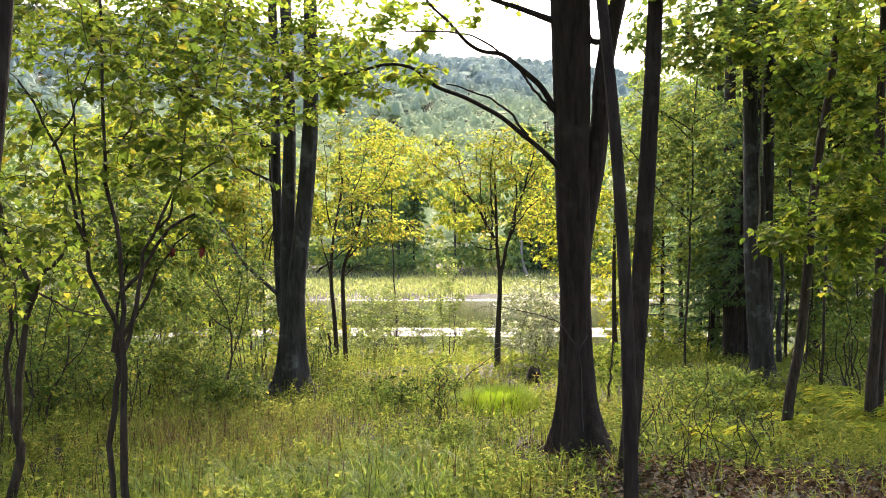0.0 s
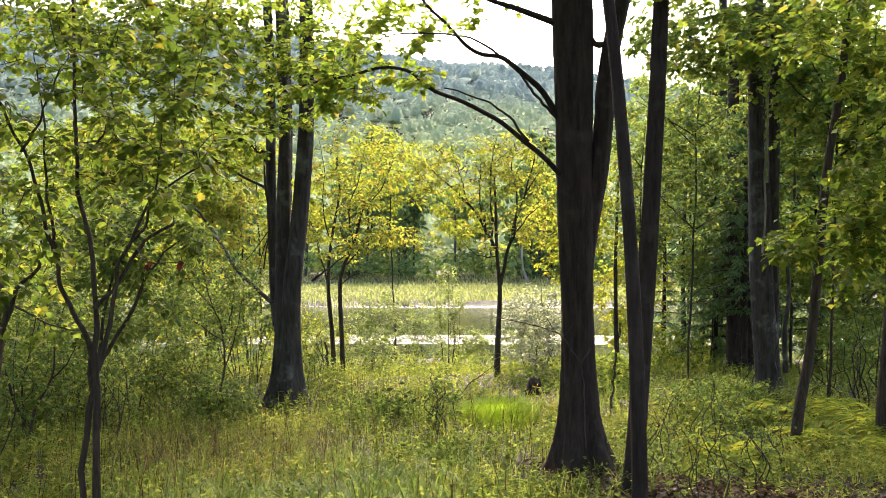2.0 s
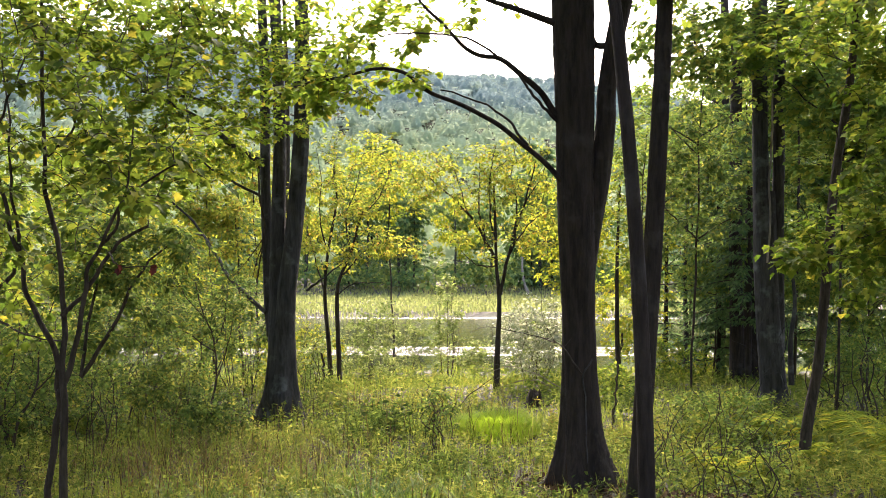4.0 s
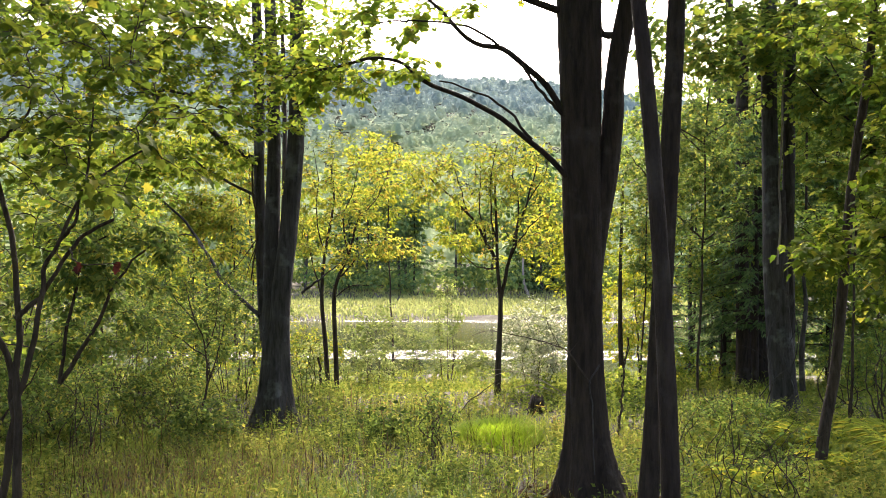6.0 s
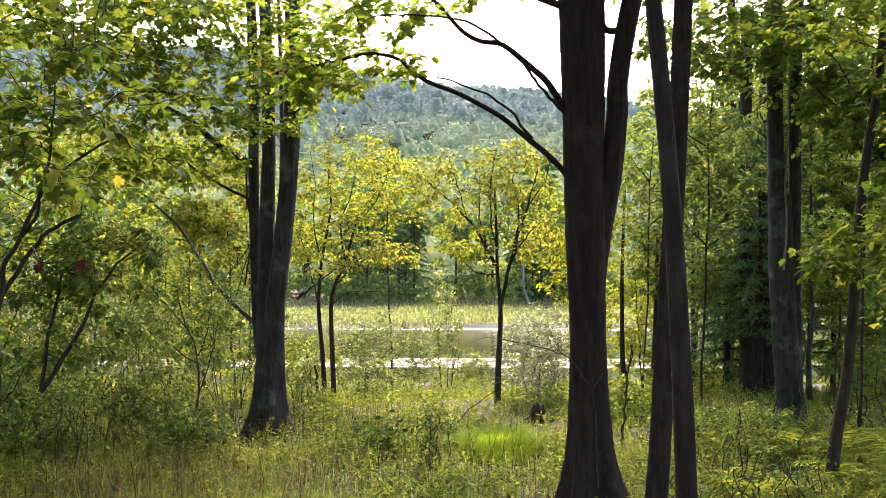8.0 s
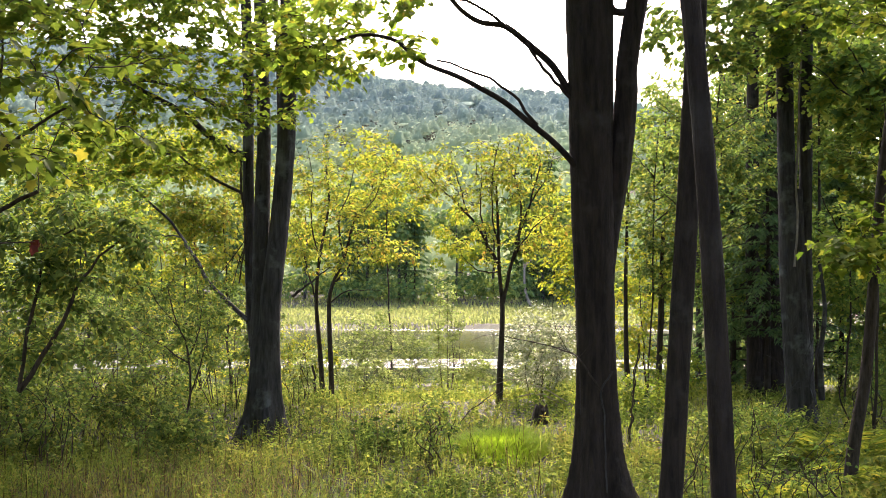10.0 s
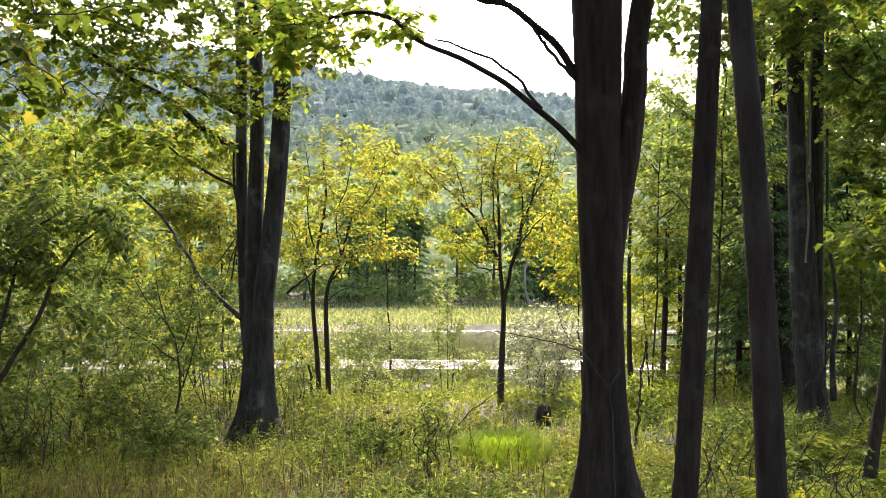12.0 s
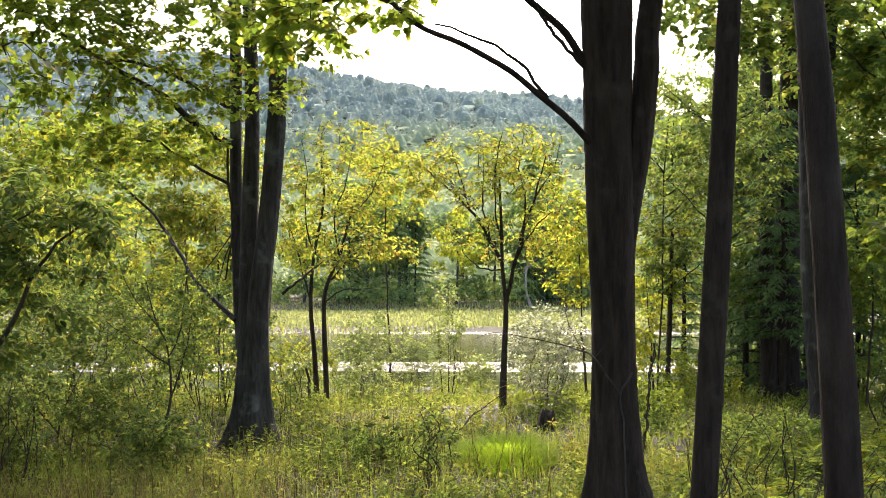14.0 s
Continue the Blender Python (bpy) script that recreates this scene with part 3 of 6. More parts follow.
tree("grey_twin_maple_tree", "tall grey maple of two close stems wrapped in bare vines", "tree",
     [([(4.85, 14.4, -0.55), (4.83, 14.4, 0.2), (4.80, 14.4, 1.0), (4.80, 14.4, 1.9), (4.80, 14.4, 2.6)], 0.21, 0.07, 0.07),
      (line_x(4.763, -0.050, 0.006, 14.4, (-0.3, 1.0, 2.0, 3.0, 4.5, 6.0, 8.5)), 0.135, 0.10, 0),
      ([(4.88, 14.45, -0.3), (4.93, 14.48, 0.6), (4.94, 14.50, 1.85), (4.96, 14.50, 2.72), (4.98, 14.50, 4.01), (5.02, 14.50, 5.13), (5.1, 14.5, 7.5)], 0.105, 0.075, 0)],
     [([(5.03, 14.20, -0.18), (4.98, 14.10, 0.42), (5.08, 14.20, 1.00), (5.05, 14.30, 1.68)], 0.045, 0.02)],
     [((4.71, 14.50, 5.48), (2.2, 1.5, 1.0), 150), ((4.30, 14.00, 4.67), (1.2, 1.0, 0.6), 70), ((5.80, 14.00, 4.84), (1.3, 1.0, 0.9), 90), ((5.01, 14.00, 4.35), (1.2, 1.0, 0.8), 90), ((3.98, 14.00, 4.56), (0.9, 0.9, 0.7), 40), ((3.30, 15.00, 4.84), (0.5, 0.8, 0.5), 30)],
     "lobed", BARK_GREY, LEAF_GREEN, 15, leaves=14, size=0.09, sides=20, flat=0.26)

tree("leaning_sapling", "slim grey sapling leaning to one side", "tree",
     [([(3.63, 10.10, -0.67), (3.69, 10.10, -0.06), (3.80, 10.10, 0.54), (3.89, 10.10, 1.45), (3.95, 10.10, 2.11), (4.02, 10.10, 2.65), (4.12, 10.10, 3.25), (4.19, 10.10, 3.85), (4.27, 10.10, 4.51), (4.6, 10.2, 5.4)], 0.062, 0.03, 0.1)],
     [([(3.95, 10.10, 2.11), (3.97, 10.00, 2.52), (3.95, 10.00, 2.93)], 0.012, 0.005)],
     [((4.26, 10.00, 4.00), (0.9, 0.8, 0.5), 40)], "lobed", BARK_THIN, LEAF_MAPLE, 16, leaves=14, size=0.09)

tree("dark_pole_tree", "dark slender double-stemmed tree", "tree",
     [([(4.68, 10.40, -0.76), (4.69, 10.40, -0.10), (4.76, 10.40, 0.76), (4.80, 10.40, 1.75), (4.78, 10.40, 2.68), (4.81, 10.40, 3.61), (4.86, 10.40, 4.85)], 0.075, 0.04, 0.1),
      ([(4.82, 10.50, -0.78), (4.85, 10.50, 0.19), (4.94, 10.50, 1.44), (5.03, 10.50, 3.01)], 0.04, 0.025, 0)],
     [], [((4.92, 10.40, 3.86), (0.9, 0.8, 0.7), 40)], "lobed", BARK_THIN, LEAF_GREEN, 17, leaves=14, size=0.09)

tree("edge_tree", "dark trunk at the border of the clearing", "tree",
     [([(-1.80, 3.3, -0.3), (-1.72, 3.3, 0.8), (-1.62, 3.3, 1.5), (-1.55, 3.3, 2.2), (-1.50, 3.3, 3.2), (-1.5, 3.3, 5.0)], 0.05, 0.04, 0.0)],
     [], [], "maple", BARK_MAIN, LEAF_MAPLE, 18)

# ---- the yellow trees by the water ----
tree("yellow_birch_tree", "young tree with slender dark twin trunks and yellow leaves", "tree",
     [([(-1.87, 18.30, -0.93), (-1.89, 18.30, -0.23), (-1.93, 18.30, 0.86), (-1.87, 18.30, 1.29), (-1.68, 18.30, 1.73), (-1.51, 18.30, 2.38)], 0.055, 0.018, 0.0),
      ([(-2.05, 18.50, -0.89), (-2.11, 18.50, 0.08), (-2.18, 18.50, 0.96), (-2.13, 18.50, 1.73), (-1.97, 18.50, 2.72), (-2.02, 18.50, 3.38)], 0.05, 0.015, 0.0),
      ([(-2.11, 18.30, -0.88), (-2.17, 18.30, -0.45), (-2.22, 18.30, -0.12)], 0.03, 0.02, 0.0)],
     [([(-1.87, 18.30, 1.29), (-1.45, 18.20, 1.73), (-1.01, 18.10, 2.00)], 0.02, 0.006), ([(-2.18, 18.50, 0.96), (-2.37, 18.60, 1.62), (-2.53, 18.60, 2.17)], 0.018, 0.006), ([(-1.93, 18.30, 0.97), (-1.56, 18.20, 1.19), (-1.01, 18.00, 1.19)], 0.014, 0.005), ([(-1.68, 18.30, 1.73), (-1.77, 18.40, 2.39), (-1.58, 18.40, 3.04), (-1.47, 18.40, 3.59)], 0.014, 0.005),
      ([(-2.13, 18.50, 1.73), (-2.31, 18.60, 2.51), (-2.26, 18.60, 3.17), (-2.37, 18.60, 3.72)], 0.014, 0.005), ([(-1.51, 18.30, 2.38), (-1.13, 18.20, 2.81), (-0.91, 18.20, 3.35)], 0.012, 0.004)],
     [((-1.79, 18.30, 2.06), (1.0, 0.9, 0.75), 90), ((-1.59, 18.60, 3.39), (1.15, 1.0, 0.85), 100), ((-0.69, 18.20, 1.84), (0.7, 0.7, 0.3), 26), ((-2.50, 18.80, 2.74), (0.6, 0.7, 0.7), 40)],
     "ovate", BARK_THIN, LEAF_YELLOW, 21, fine=1.8, leaves=12, leaf_len=0.5, size=0.074, twig=1.5)

tree("golden_tree", "small spreading tree with a slim trunk and golden leaves", "tree",
     [([(0.98, 17.20, -0.64), (1.00, 17.20, 0.08), (1.03, 17.20, 0.90), (0.98, 17.20, 1.51), (0.96, 17.20, 2.23), (0.93, 17.20, 2.94)], 0.062, 0.015, 0.0),
      ([(1.04, 17.20, 1.00), (1.17, 17.20, 1.61), (1.29, 17.20, 2.07), (1.49, 17.20, 2.64), (1.65, 17.20, 3.25)], 0.035, 0.010, 0.0)],
     [([(0.98, 17.20, 1.61), (0.78, 17.20, 1.97), (0.47, 17.20, 2.43), (0.06, 17.20, 2.84), (-0.25, 17.20, 3.10)], 0.03, 0.008), ([(0.78, 17.20, 1.97), (0.68, 17.20, 2.53), (0.68, 17.20, 3.15)], 0.018, 0.006),
      ([(0.96, 17.20, 1.51), (0.67, 17.00, 1.51), (0.36, 16.90, 1.76)], 0.016, 0.005), ([(1.17, 17.20, 1.61), (1.45, 17.30, 2.13), (1.81, 17.30, 2.44)], 0.016, 0.005), ([(0.98, 17.20, 1.92), (0.85, 17.10, 2.43), (0.89, 17.00, 3.23), (0.97, 17.00, 3.63)], 0.016, 0.005),
      ([(1.24, 17.20, 1.92), (1.35, 17.30, 2.54), (1.25, 17.30, 3.16), (1.32, 17.30, 3.62)], 0.016, 0.005), ([(1.49, 17.20, 2.64), (1.74, 17.10, 3.04), (1.89, 17.10, 3.54)], 0.012, 0.004), ([(0.47, 17.20, 2.43), (0.32, 17.30, 2.95), (0.16, 17.30, 3.47)], 0.013, 0.004)],
     [((0.47, 17.20, 3.04), (0.95, 0.9, 0.7), 90), ((1.40, 17.30, 3.16), (0.8, 0.9, 0.75), 90), ((0.88, 17.20, 2.12), (0.95, 0.8, 0.6), 44), ((-0.25, 17.20, 3.04), (0.4, 0.6, 0.4), 26), ((1.72, 17.40, 2.23), (0.5, 0.7, 0.6), 34)],
     "ovate", BARK_THIN, LEAF_YELLOW, 22, fine=1.8, leaves=10, leaf_len=0.5, size=0.070, twig=1.5)

for k, (c, r, n, mat, lab) in enumerate([
        ((-4.42, 21.00, 2.14), (1.3, 1.0, 1.0), 130, LEAF_YELLOW, "yellow"), ((-1.45, 26.00, 3.84), (1.6, 1.2, 1.2), 130, LEAF_LIME, "lime green"),
        ((3.08, 24.00, 2.37), (1.2, 1.0, 1.6), 130, LEAF_LIME, "lime green"), ((4.85, 25.00, 0.62), (1.1, 1.0, 1.6), 130, LEAF_LIME, "lime green"),
        ((-6.62, 24.00, 1.66), (1.6, 1.2, 1.3), 130, LEAF_LIME, "lime green"), ((-9.34, 26.00, 3.22), (2.2, 1.5, 1.6), 150, LEAF_LIME, "lime green"),
        ((-5.56, 22.00, 4.06), (1.4, 1.0, 0.7), 120, LEAF_LIME, "lime green"), ((-6.91, 20.00, 3.78), (1.4, 1.0, 0.7), 120, LEAF_LIME, "lime green"), ((-5.04, 21.00, 2.73), (0.9, 0.8, 0.5), 70, LEAF_YELLOW, "yellow"), ((-4.47, 23.00, 3.76), (0.9, 0.8, 1.0), 80, LEAF_YELLOW, "yellow")]):
    f = on_ground(c[0] + 0.2, c[1])
    tree("shore_tree", "young %s tree near the pond's edge" % lab, "tree",
         [([f, (c[0] + 0.1, c[1], f[2] + 0.5 * (c[2] - f[2])), (c[0], c[1], c[2] + 0.5 * r[2])], 0.032, 0.010, 0.0)], [],
         [(c, r, n)], "ovate", BARK_THIN, mat, 30 + k, fine=1.8, leaves=14, size=0.10, group="trees by the water")

# ---- the wooded hill and the far shore ----
def clump_crowns(rng, centres, radius, per, loose=0.35, fine=1.0, tall=0.95, lumpy=False):
    """Far crowns as domes of leaf clumps; lumpy ones bulge into a few uneven heads, and are built only on the side
    towards the camera.
    """
    n = len(centres)
    d = rng.normal(size=(n, per, 3))
    d[..., 2] = np.abs(d[..., 2]) * 1.1 - 0.25
    d /= np.linalg.norm(d, axis=2)[..., None]
    lump = rng.uniform(0.8, 1.05, (n, per, 1))
    if lumpy:
        d[..., 1] = np.where(d[..., 1] > 0.35, -d[..., 1], d[..., 1])
        head = rng.normal(size=(n, 4, 3))
        head /= np.linalg.norm(head, axis=2)[..., None]
        lump = rng.uniform(0.72, 0.95, (n, per, 1)) + 0.4 * np.clip(np.einsum("npk,nhk->nph", d, head), 0, 1).max(2)[..., None] ** 4
    pos = centres[:, None] + d * lump * radius[:, None, None] * np.array([1, 1, tall])
    # lumpy clumps tilt nearly alike, which flattens contrast as haze would
    nor = (d * 0.6 + np.array([0, -0.35, 0.7]) if lumpy else d) + rng.normal(0, loose, d.shape)
    al = np.cross(nor, rng.normal(size=d.shape))
    size = (radius[:, None] * rng.uniform(0.35, 0.65, (n, per)) * fine).ravel()
    pos, nor, al = pos.reshape(-1, 3), nor.reshape(-1, 3), al.reshape(-1, 3)
    al /= np.linalg.norm(al, axis=1)[:, None]
    return leaf_cloud("round", pos - al * size[:, None] * 0.5, al, nor, size)


def dome_crowns(rng, centres, radius, sides=9, rings=4):
    """Far crowns as lumpy rounded domes."""
    n = len(centres)
    el = np.radians(np.linspace(-35, 68, rings))
    a = np.arange(sides) * 6.2832 / sides
    ring = np.stack([np.cos(el)[:, None] * np.cos(a), np.cos(el)[:, None] * np.sin(a), np.sin(el)[:, None] + 0 * a], -1).reshape(-1, 3)
    unit = np.vstack([ring, [[0, 0, 1.0]]])
    c, d = np.cos(t := rng.uniform(0, 6.28, n))[:, None], np.sin(t)[:, None]
    turn = np.stack([c * unit[:, 0] - d * unit[:, 1], d * unit[:, 0] + c * unit[:, 1], np.ones((n, 1)) * unit[:, 2]], -1)
    tall = np.stack([np.ones(n), np.ones(n), rng.uniform(0.5, 0.85, n)], -1)[:, None]
    V = centres[:, None] + turn * tall * radius[:, None, None] * rng.uniform(0.82, 1.13, (n, len(unit), 1))
    k, j = np.meshgrid(np.arange(rings - 1), np.arange(sides), indexing="ij")
    k, j = k.ravel(), j.ravel()
    j2 = (j + 1) % sides
    A, B, C, D = k * sides + j, k * sides + j2, (k + 1) * sides + j2, (k + 1) * sides + j
    top = np.arange(sides) + (rings - 1) * sides
    T = np.vstack([np.column_stack([A, B, C]), np.column_stack([A, C, D]), np.column_stack([top, np.roll(top, -1), np.full(sides, rings * sides)])])
    return V.reshape(-1, 3), (T[None] + (np.arange(n) * len(unit))[:, None, None]).reshape(-1, 3)


def build_hill():
    rng = np.random.default_rng(51)
    gx, gy = np.meshgrid(np.arange(-340, 221, 5.0), np.arange(114, 668, 5.0))
    gx = gx + 2.5 * (np.round(gy / 5.0) % 2)
    k = np.abs(gx) < 0.51 * gy + 22
    x, y = gx[k] + rng.normal(0, 1.5, k.sum()), gy[k] + rng.normal(0, 1.5, k.sum())
    r = 2.0 + 3.2 * rng.random(len(x)) ** 1.6
    z = ground_z(x, y) + r * rng.uniform(0.3, 1.0, len(x))
    c = np.column_stack([x, y, z])
    clear, beside = np.abs(x + 0.01 * y) < 0.17 * y, (x > -0.5 * y) & (x < -0.18 * y)
    v, t = dome_crowns(rng, c, r * np.where(clear | beside, 0.85, 1.0), 6, 2)
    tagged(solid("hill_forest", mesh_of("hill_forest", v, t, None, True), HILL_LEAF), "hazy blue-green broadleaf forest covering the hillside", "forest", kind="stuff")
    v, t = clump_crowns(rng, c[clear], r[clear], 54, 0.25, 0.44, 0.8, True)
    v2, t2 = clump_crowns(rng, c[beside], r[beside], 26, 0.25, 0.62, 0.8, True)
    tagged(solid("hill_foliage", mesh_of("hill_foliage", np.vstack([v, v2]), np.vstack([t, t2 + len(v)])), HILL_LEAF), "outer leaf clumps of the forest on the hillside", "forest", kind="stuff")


build_hill()


def far_broadleaf(place, height, seed, mat):
    rng = np.random.default_rng(seed)
    e = root("far_tree", place, "leafy tree on the far shore of the pond", "tree", "trees on the far shore")
    x, y, z = place
    (v, q), line = wood([(x, y, z), (x + 0.2, y, z + height * 0.5), (x, y, z + height * 0.9)], 0.16, 0.04, 6, 8, rng)
    solid("trunk", mesh_of("trunk", v, None, q, True), BARK_GREY, e)
    k = 16
    c = in_ellipsoid(rng, k, (x, y, z + height * 0.6), (height * 0.30, height * 0.30, height * 0.36), 0.35)
    v, t = clump_crowns(rng, c, rng.uniform(0.9, 1.7, k) * height / 11, 100, 0.35, 0.7)
    tagged(solid("crown", mesh_of("crown", v, t), mat, e), kind="stuff")
    return e


def conifer(name, place, height, width, seed, label, group="", droop=0.25, start=0.12, step=0.45, leaf=0.22, per=26):
    """A conifer: straight trunk, whorls of drooping boughs set with short flat sprays."""
    rng = np.random.default_rng(seed)
    x, y, z = place
    e = root(name, place, label, "tree", group)
    (v, q), line = wood([(x, y, z), (x + 0.05, y, z + height * 0.5), (x, y, z + height)], height * 0.008 + 0.02, 0.015, 8, 14, rng)
    solid("trunk", mesh_of("trunk", v, None, q, True), BARK_MAIN, e)
    pieces, pos, al, nor = [], [], [], []
    h = height * start
    while h < height * 0.98:
        reach = width * (1 - (h / height) ** 1.4) * rng.uniform(0.75, 1.1) + 0.15
        for a in rng.uniform(0, 6.28) + np.arange(6) * 1.047 + rng.normal(0, 0.2, 6):
            L = reach * rng.uniform(0.6, 1.1)
            d = np.array([np.cos(a), np.sin(a), 0])
            s = np.linspace(0, 1, 6)[:, None]
            bough = np.array([x, y, z + h]) + d * s * L + np.array([0, 0, 1.0]) * (0.12 * s - droop * s * s) * L
            pieces.append(tube(bough, np.linspace(0.018, 0.003, 6), 4))
            f = rng.uniform(0.15, 1.0, per)
            i = np.clip((f * 5).astype(int), 0, 4)
            p = bough[i] + (bough[i + 1] - bough[i]) * (f * 5 - i)[:, None]
            side = np.array([-d[1], d[0], 0])
            w = d * rng.uniform(0.3, 1.0, (per, 1)) + side * np.where(rng.random(per) < 0.5, -1, 1)[:, None] * rng.uniform(0.3, 1.1, (per, 1)) - np.array([0, 0, 0.3])
            pos.append(p + rng.normal(0, 0.04, p.shape)), al.append(w), nor.append(np.array([0, 0, 1.0]) + rng.normal(0, 0.4, p.shape))
        h += step * rng.uniform(0.8, 1.2)
    v, q = merged(pieces)
    tagged(solid("branchwork", mesh_of("branchwork", v, None, q, True), BARK_THIN, e), kind="stuff")
    pos, al, nor = np.vstack(pos), np.vstack(al), np.vstack(nor)
    v, t = leaf_cloud("narrow", pos, al, nor, rng.uniform(0.7, 1.3, len(pos)) * leaf)
    tagged(solid("foliage", mesh_of("foliage", v, t), NEEDLE, e), kind="stuff")
    return e


def copies(proto, places, rng, low=0.8, high=1.2, sink=0.1):
    for x, y in places:
        k = rng.uniform(low, high)
        m = Matrix.Translation(on_ground(x, y, sink)) @ Matrix.Rotation(rng.uniform(0, 6.28), 4, "Z")
        c = copy_thing(proto, m)
        c.scale = (k, k, k * rng.uniform(0.9, 1.12))


rng = np.random.default_rng(52)
b1 = far_broadleaf(on_ground(-8, 99), 11.0, 53, SHORE_LEAF)
b2 = far_broadleaf(on_ground(5, 101), 10.0, 54, SHORE_LEAF)
b3 = far_broadleaf(on_ground(14, 100), 9.0, 55, LEAF_LIME)
c1 = conifer("far_pine_tree", on_ground(-3, 97), 10.0, 2.6, 56, "dark green pine on the far shore", "pines on the far shore", 0.3, 0.05, 0.6, 0.46, 30)
c2 = conifer("far_pine_tree", on_ground(9, 98), 8.5, 2.3, 57, "dark green pine on the far shore", "pines on the far shore", 0.3, 0.05, 0.6, 0.42, 30)
copies(b1, [(-58 + 9.3 * k + rng.uniform(-3, 3), 100 + rng.uniform(-3, 10)) for k in range(13)], rng)
copies(b2, [(-54 + 9.7 * k + rng.uniform(-3, 3), 98 + rng.uniform(-2, 10)) for k in range(13)], rng)
copies(b3, [(-50 + 13 * k + rng.uniform(-3, 3), 96 + rng.uniform(-2, 5)) for k in range(9)], rng, 0.6, 1.0)
copies(c1, [(-40 + 17 * k + rng.uniform(-4, 4), 99 + rng.uniform(-1, 6)) for k in range(6)], rng, 0.7, 1.15)
copies(c2, [(-43 + 19 * k + rng.uniform(-4, 4), 99 + rng.uniform(-1, 6)) for k in range(5)], rng, 0.6, 1.1)

copies(c1, [(-6.5, 112), (-8.6, 114), (10.2, 113), (12.4, 115), (-24, 113)], rng, 1.6, 1.95)

v, t = clump_crowns(rng, np.column_stack([(a := rng.uniform(-75, 75, 420)), (b := rng.uniform(93, 112, 420)), ground_z(a, b) + rng.uniform(0.2, 1.6, 420)]), rng.uniform(0.9, 2.0, 420), 74, 0.35, 0.6)
tagged(solid("shore_thicket", mesh_of("shore_thicket", v, t), SHORE_LEAF), "low green thicket along the far shore", "thicket", kind="stuff")


# ---- unseen trees added round and behind the camera to block sky light ----
def sky_blocking_tree(place, seed):
    rng = np.random.default_rng(seed)
    x, y, z = place
    e = root("sky_blocking_tree", place, "tall leafy maple added out of view to block the sky", "tree", "trees of the wood behind")
    (v, q), line = wood([(x, y, z), (x + 0.1, y, z + 4), (x, y, z + 9)], 0.2, 0.06, 10, 24, rng, 0.035, 0.3)
    solid("trunk", mesh_of("trunk", v, None, q, True), BARK_MAIN, e)
    p = in_ellipsoid(rng, 2300, (x, y, z + 6.4), (3.1, 3.1, 3.6), 0.25)
    v, t = leaf_cloud("ovate", p, rng.normal(size=p.shape), np.array([0, 0, 1.0]) + rng.normal(0, 0.6, p.shape), rng.uniform(0.42, 0.6, len(p)))
    tagged(solid("crown", mesh_of("crown", v, t), LEAF_GREEN, e), kind="stuff")
    return e


canopy = sky_blocking_tree(on_ground(-4.8, -3.0), 58)
copies(canopy, [(4.6, -3.0), (-7.2, 1.8), (7.6, 2.6), (-6.5, -9.0), (6.8, -9.5), (-10.5, 6.5), (11.0, 8.0), (-12.5, 12.0), (-12, -1), (12, -2)], rng, 0.9, 1.15)


# ---- grasses and low plants ----
def blades(rng, x, y, length, width, lean=0.45, z=None, a=None):
    """Grass blades: three bent, tapering segments each, leaning the way a. Returns verts, triangles, quads."""
    n = len(x)
    z = ground_z(x, y) - 0.02 if z is None else z
    a = rng.uniform(0, 6.28, n) if a is None else a
    d = np.column_stack([np.cos(a), np.sin(a), 0 * a])
    s = np.column_stack([-np.sin(a), np.cos(a), 0 * a])
    bend = rng.uniform(0.15, 1.0, n) * lean * length
    base = np.column_stack([x, y, z])
    V = np.zeros((n, 7, 3))
    for k, f in enumerate((0.0, 0.4, 0.75)):
        c = base + d * (bend * f * f)[:, None] + np.array([0, 0, 1.0]) * (length * f * (1 - 0.18 * f))[:, None]
        w = (width * (1.0, 0.85, 0.55)[k])[:, None] * 0.5
        V[:, 2 * k], V[:, 2 * k + 1] = c - s * w, c + s * w
    V[:, 6] = base + d * bend[:, None] + np.array([0, 0, 1.0]) * (length * 0.80)[:, None]
    o = (np.arange(n) * 7)[:, None]
    Q = np.concatenate([o + np.array([[0, 1, 3, 2]]), o + np.array([[2, 3, 5, 4]])])
    T = o + np.array([[4, 5, 6]])
    return V.reshape(-1, 3), T, Q


def scatter(rng, n, y0, y1, half0, slope):
    y = y0 + (y1 - y0) * rng.random(n)
    x = (rng.random(n) * 2 - 1) * (half0 + slope * y)
    return x, y


def litter_share(x, y):
    """1 where the ground lies bare under dead leaves, beside the large maple."""
    ring = 1 - smooth(0.35, 0.95, np.hypot(x - 1.3, (y - 8.8) * 0.7))
    return np.maximum(ring, smooth(0.2, 1.6, x + 0.25 * np.sin(3 * y)) * (1 - smooth(7.7, 9.3, y + 0.3 * np.sin(2.1 * x))))


def patchy(x, y):
    return 0.5 + 0.25 * np.sin(1.7 * x + 0.6 * y) + 0.25 * np.sin(0.9 * x - 1.4 * y + 1.0)


def join_stuff(name, label, category, pieces, mat):
    V, T, Q, o = [], [], [], 0
    for v, t, q in pieces:
        V.append(v)
        T.append(np.asarray(t).reshape(-1, 3) + o)
        Q.append(np.asarray(q).reshape(-1, 4) + o if q is not None else np.zeros((0, 4), int))
        o += len(v)
    return tagged(solid(name, mesh_of(name, np.vstack(V), np.vstack(T), np.vstack(Q)), mat), label, category, kind="stuff")


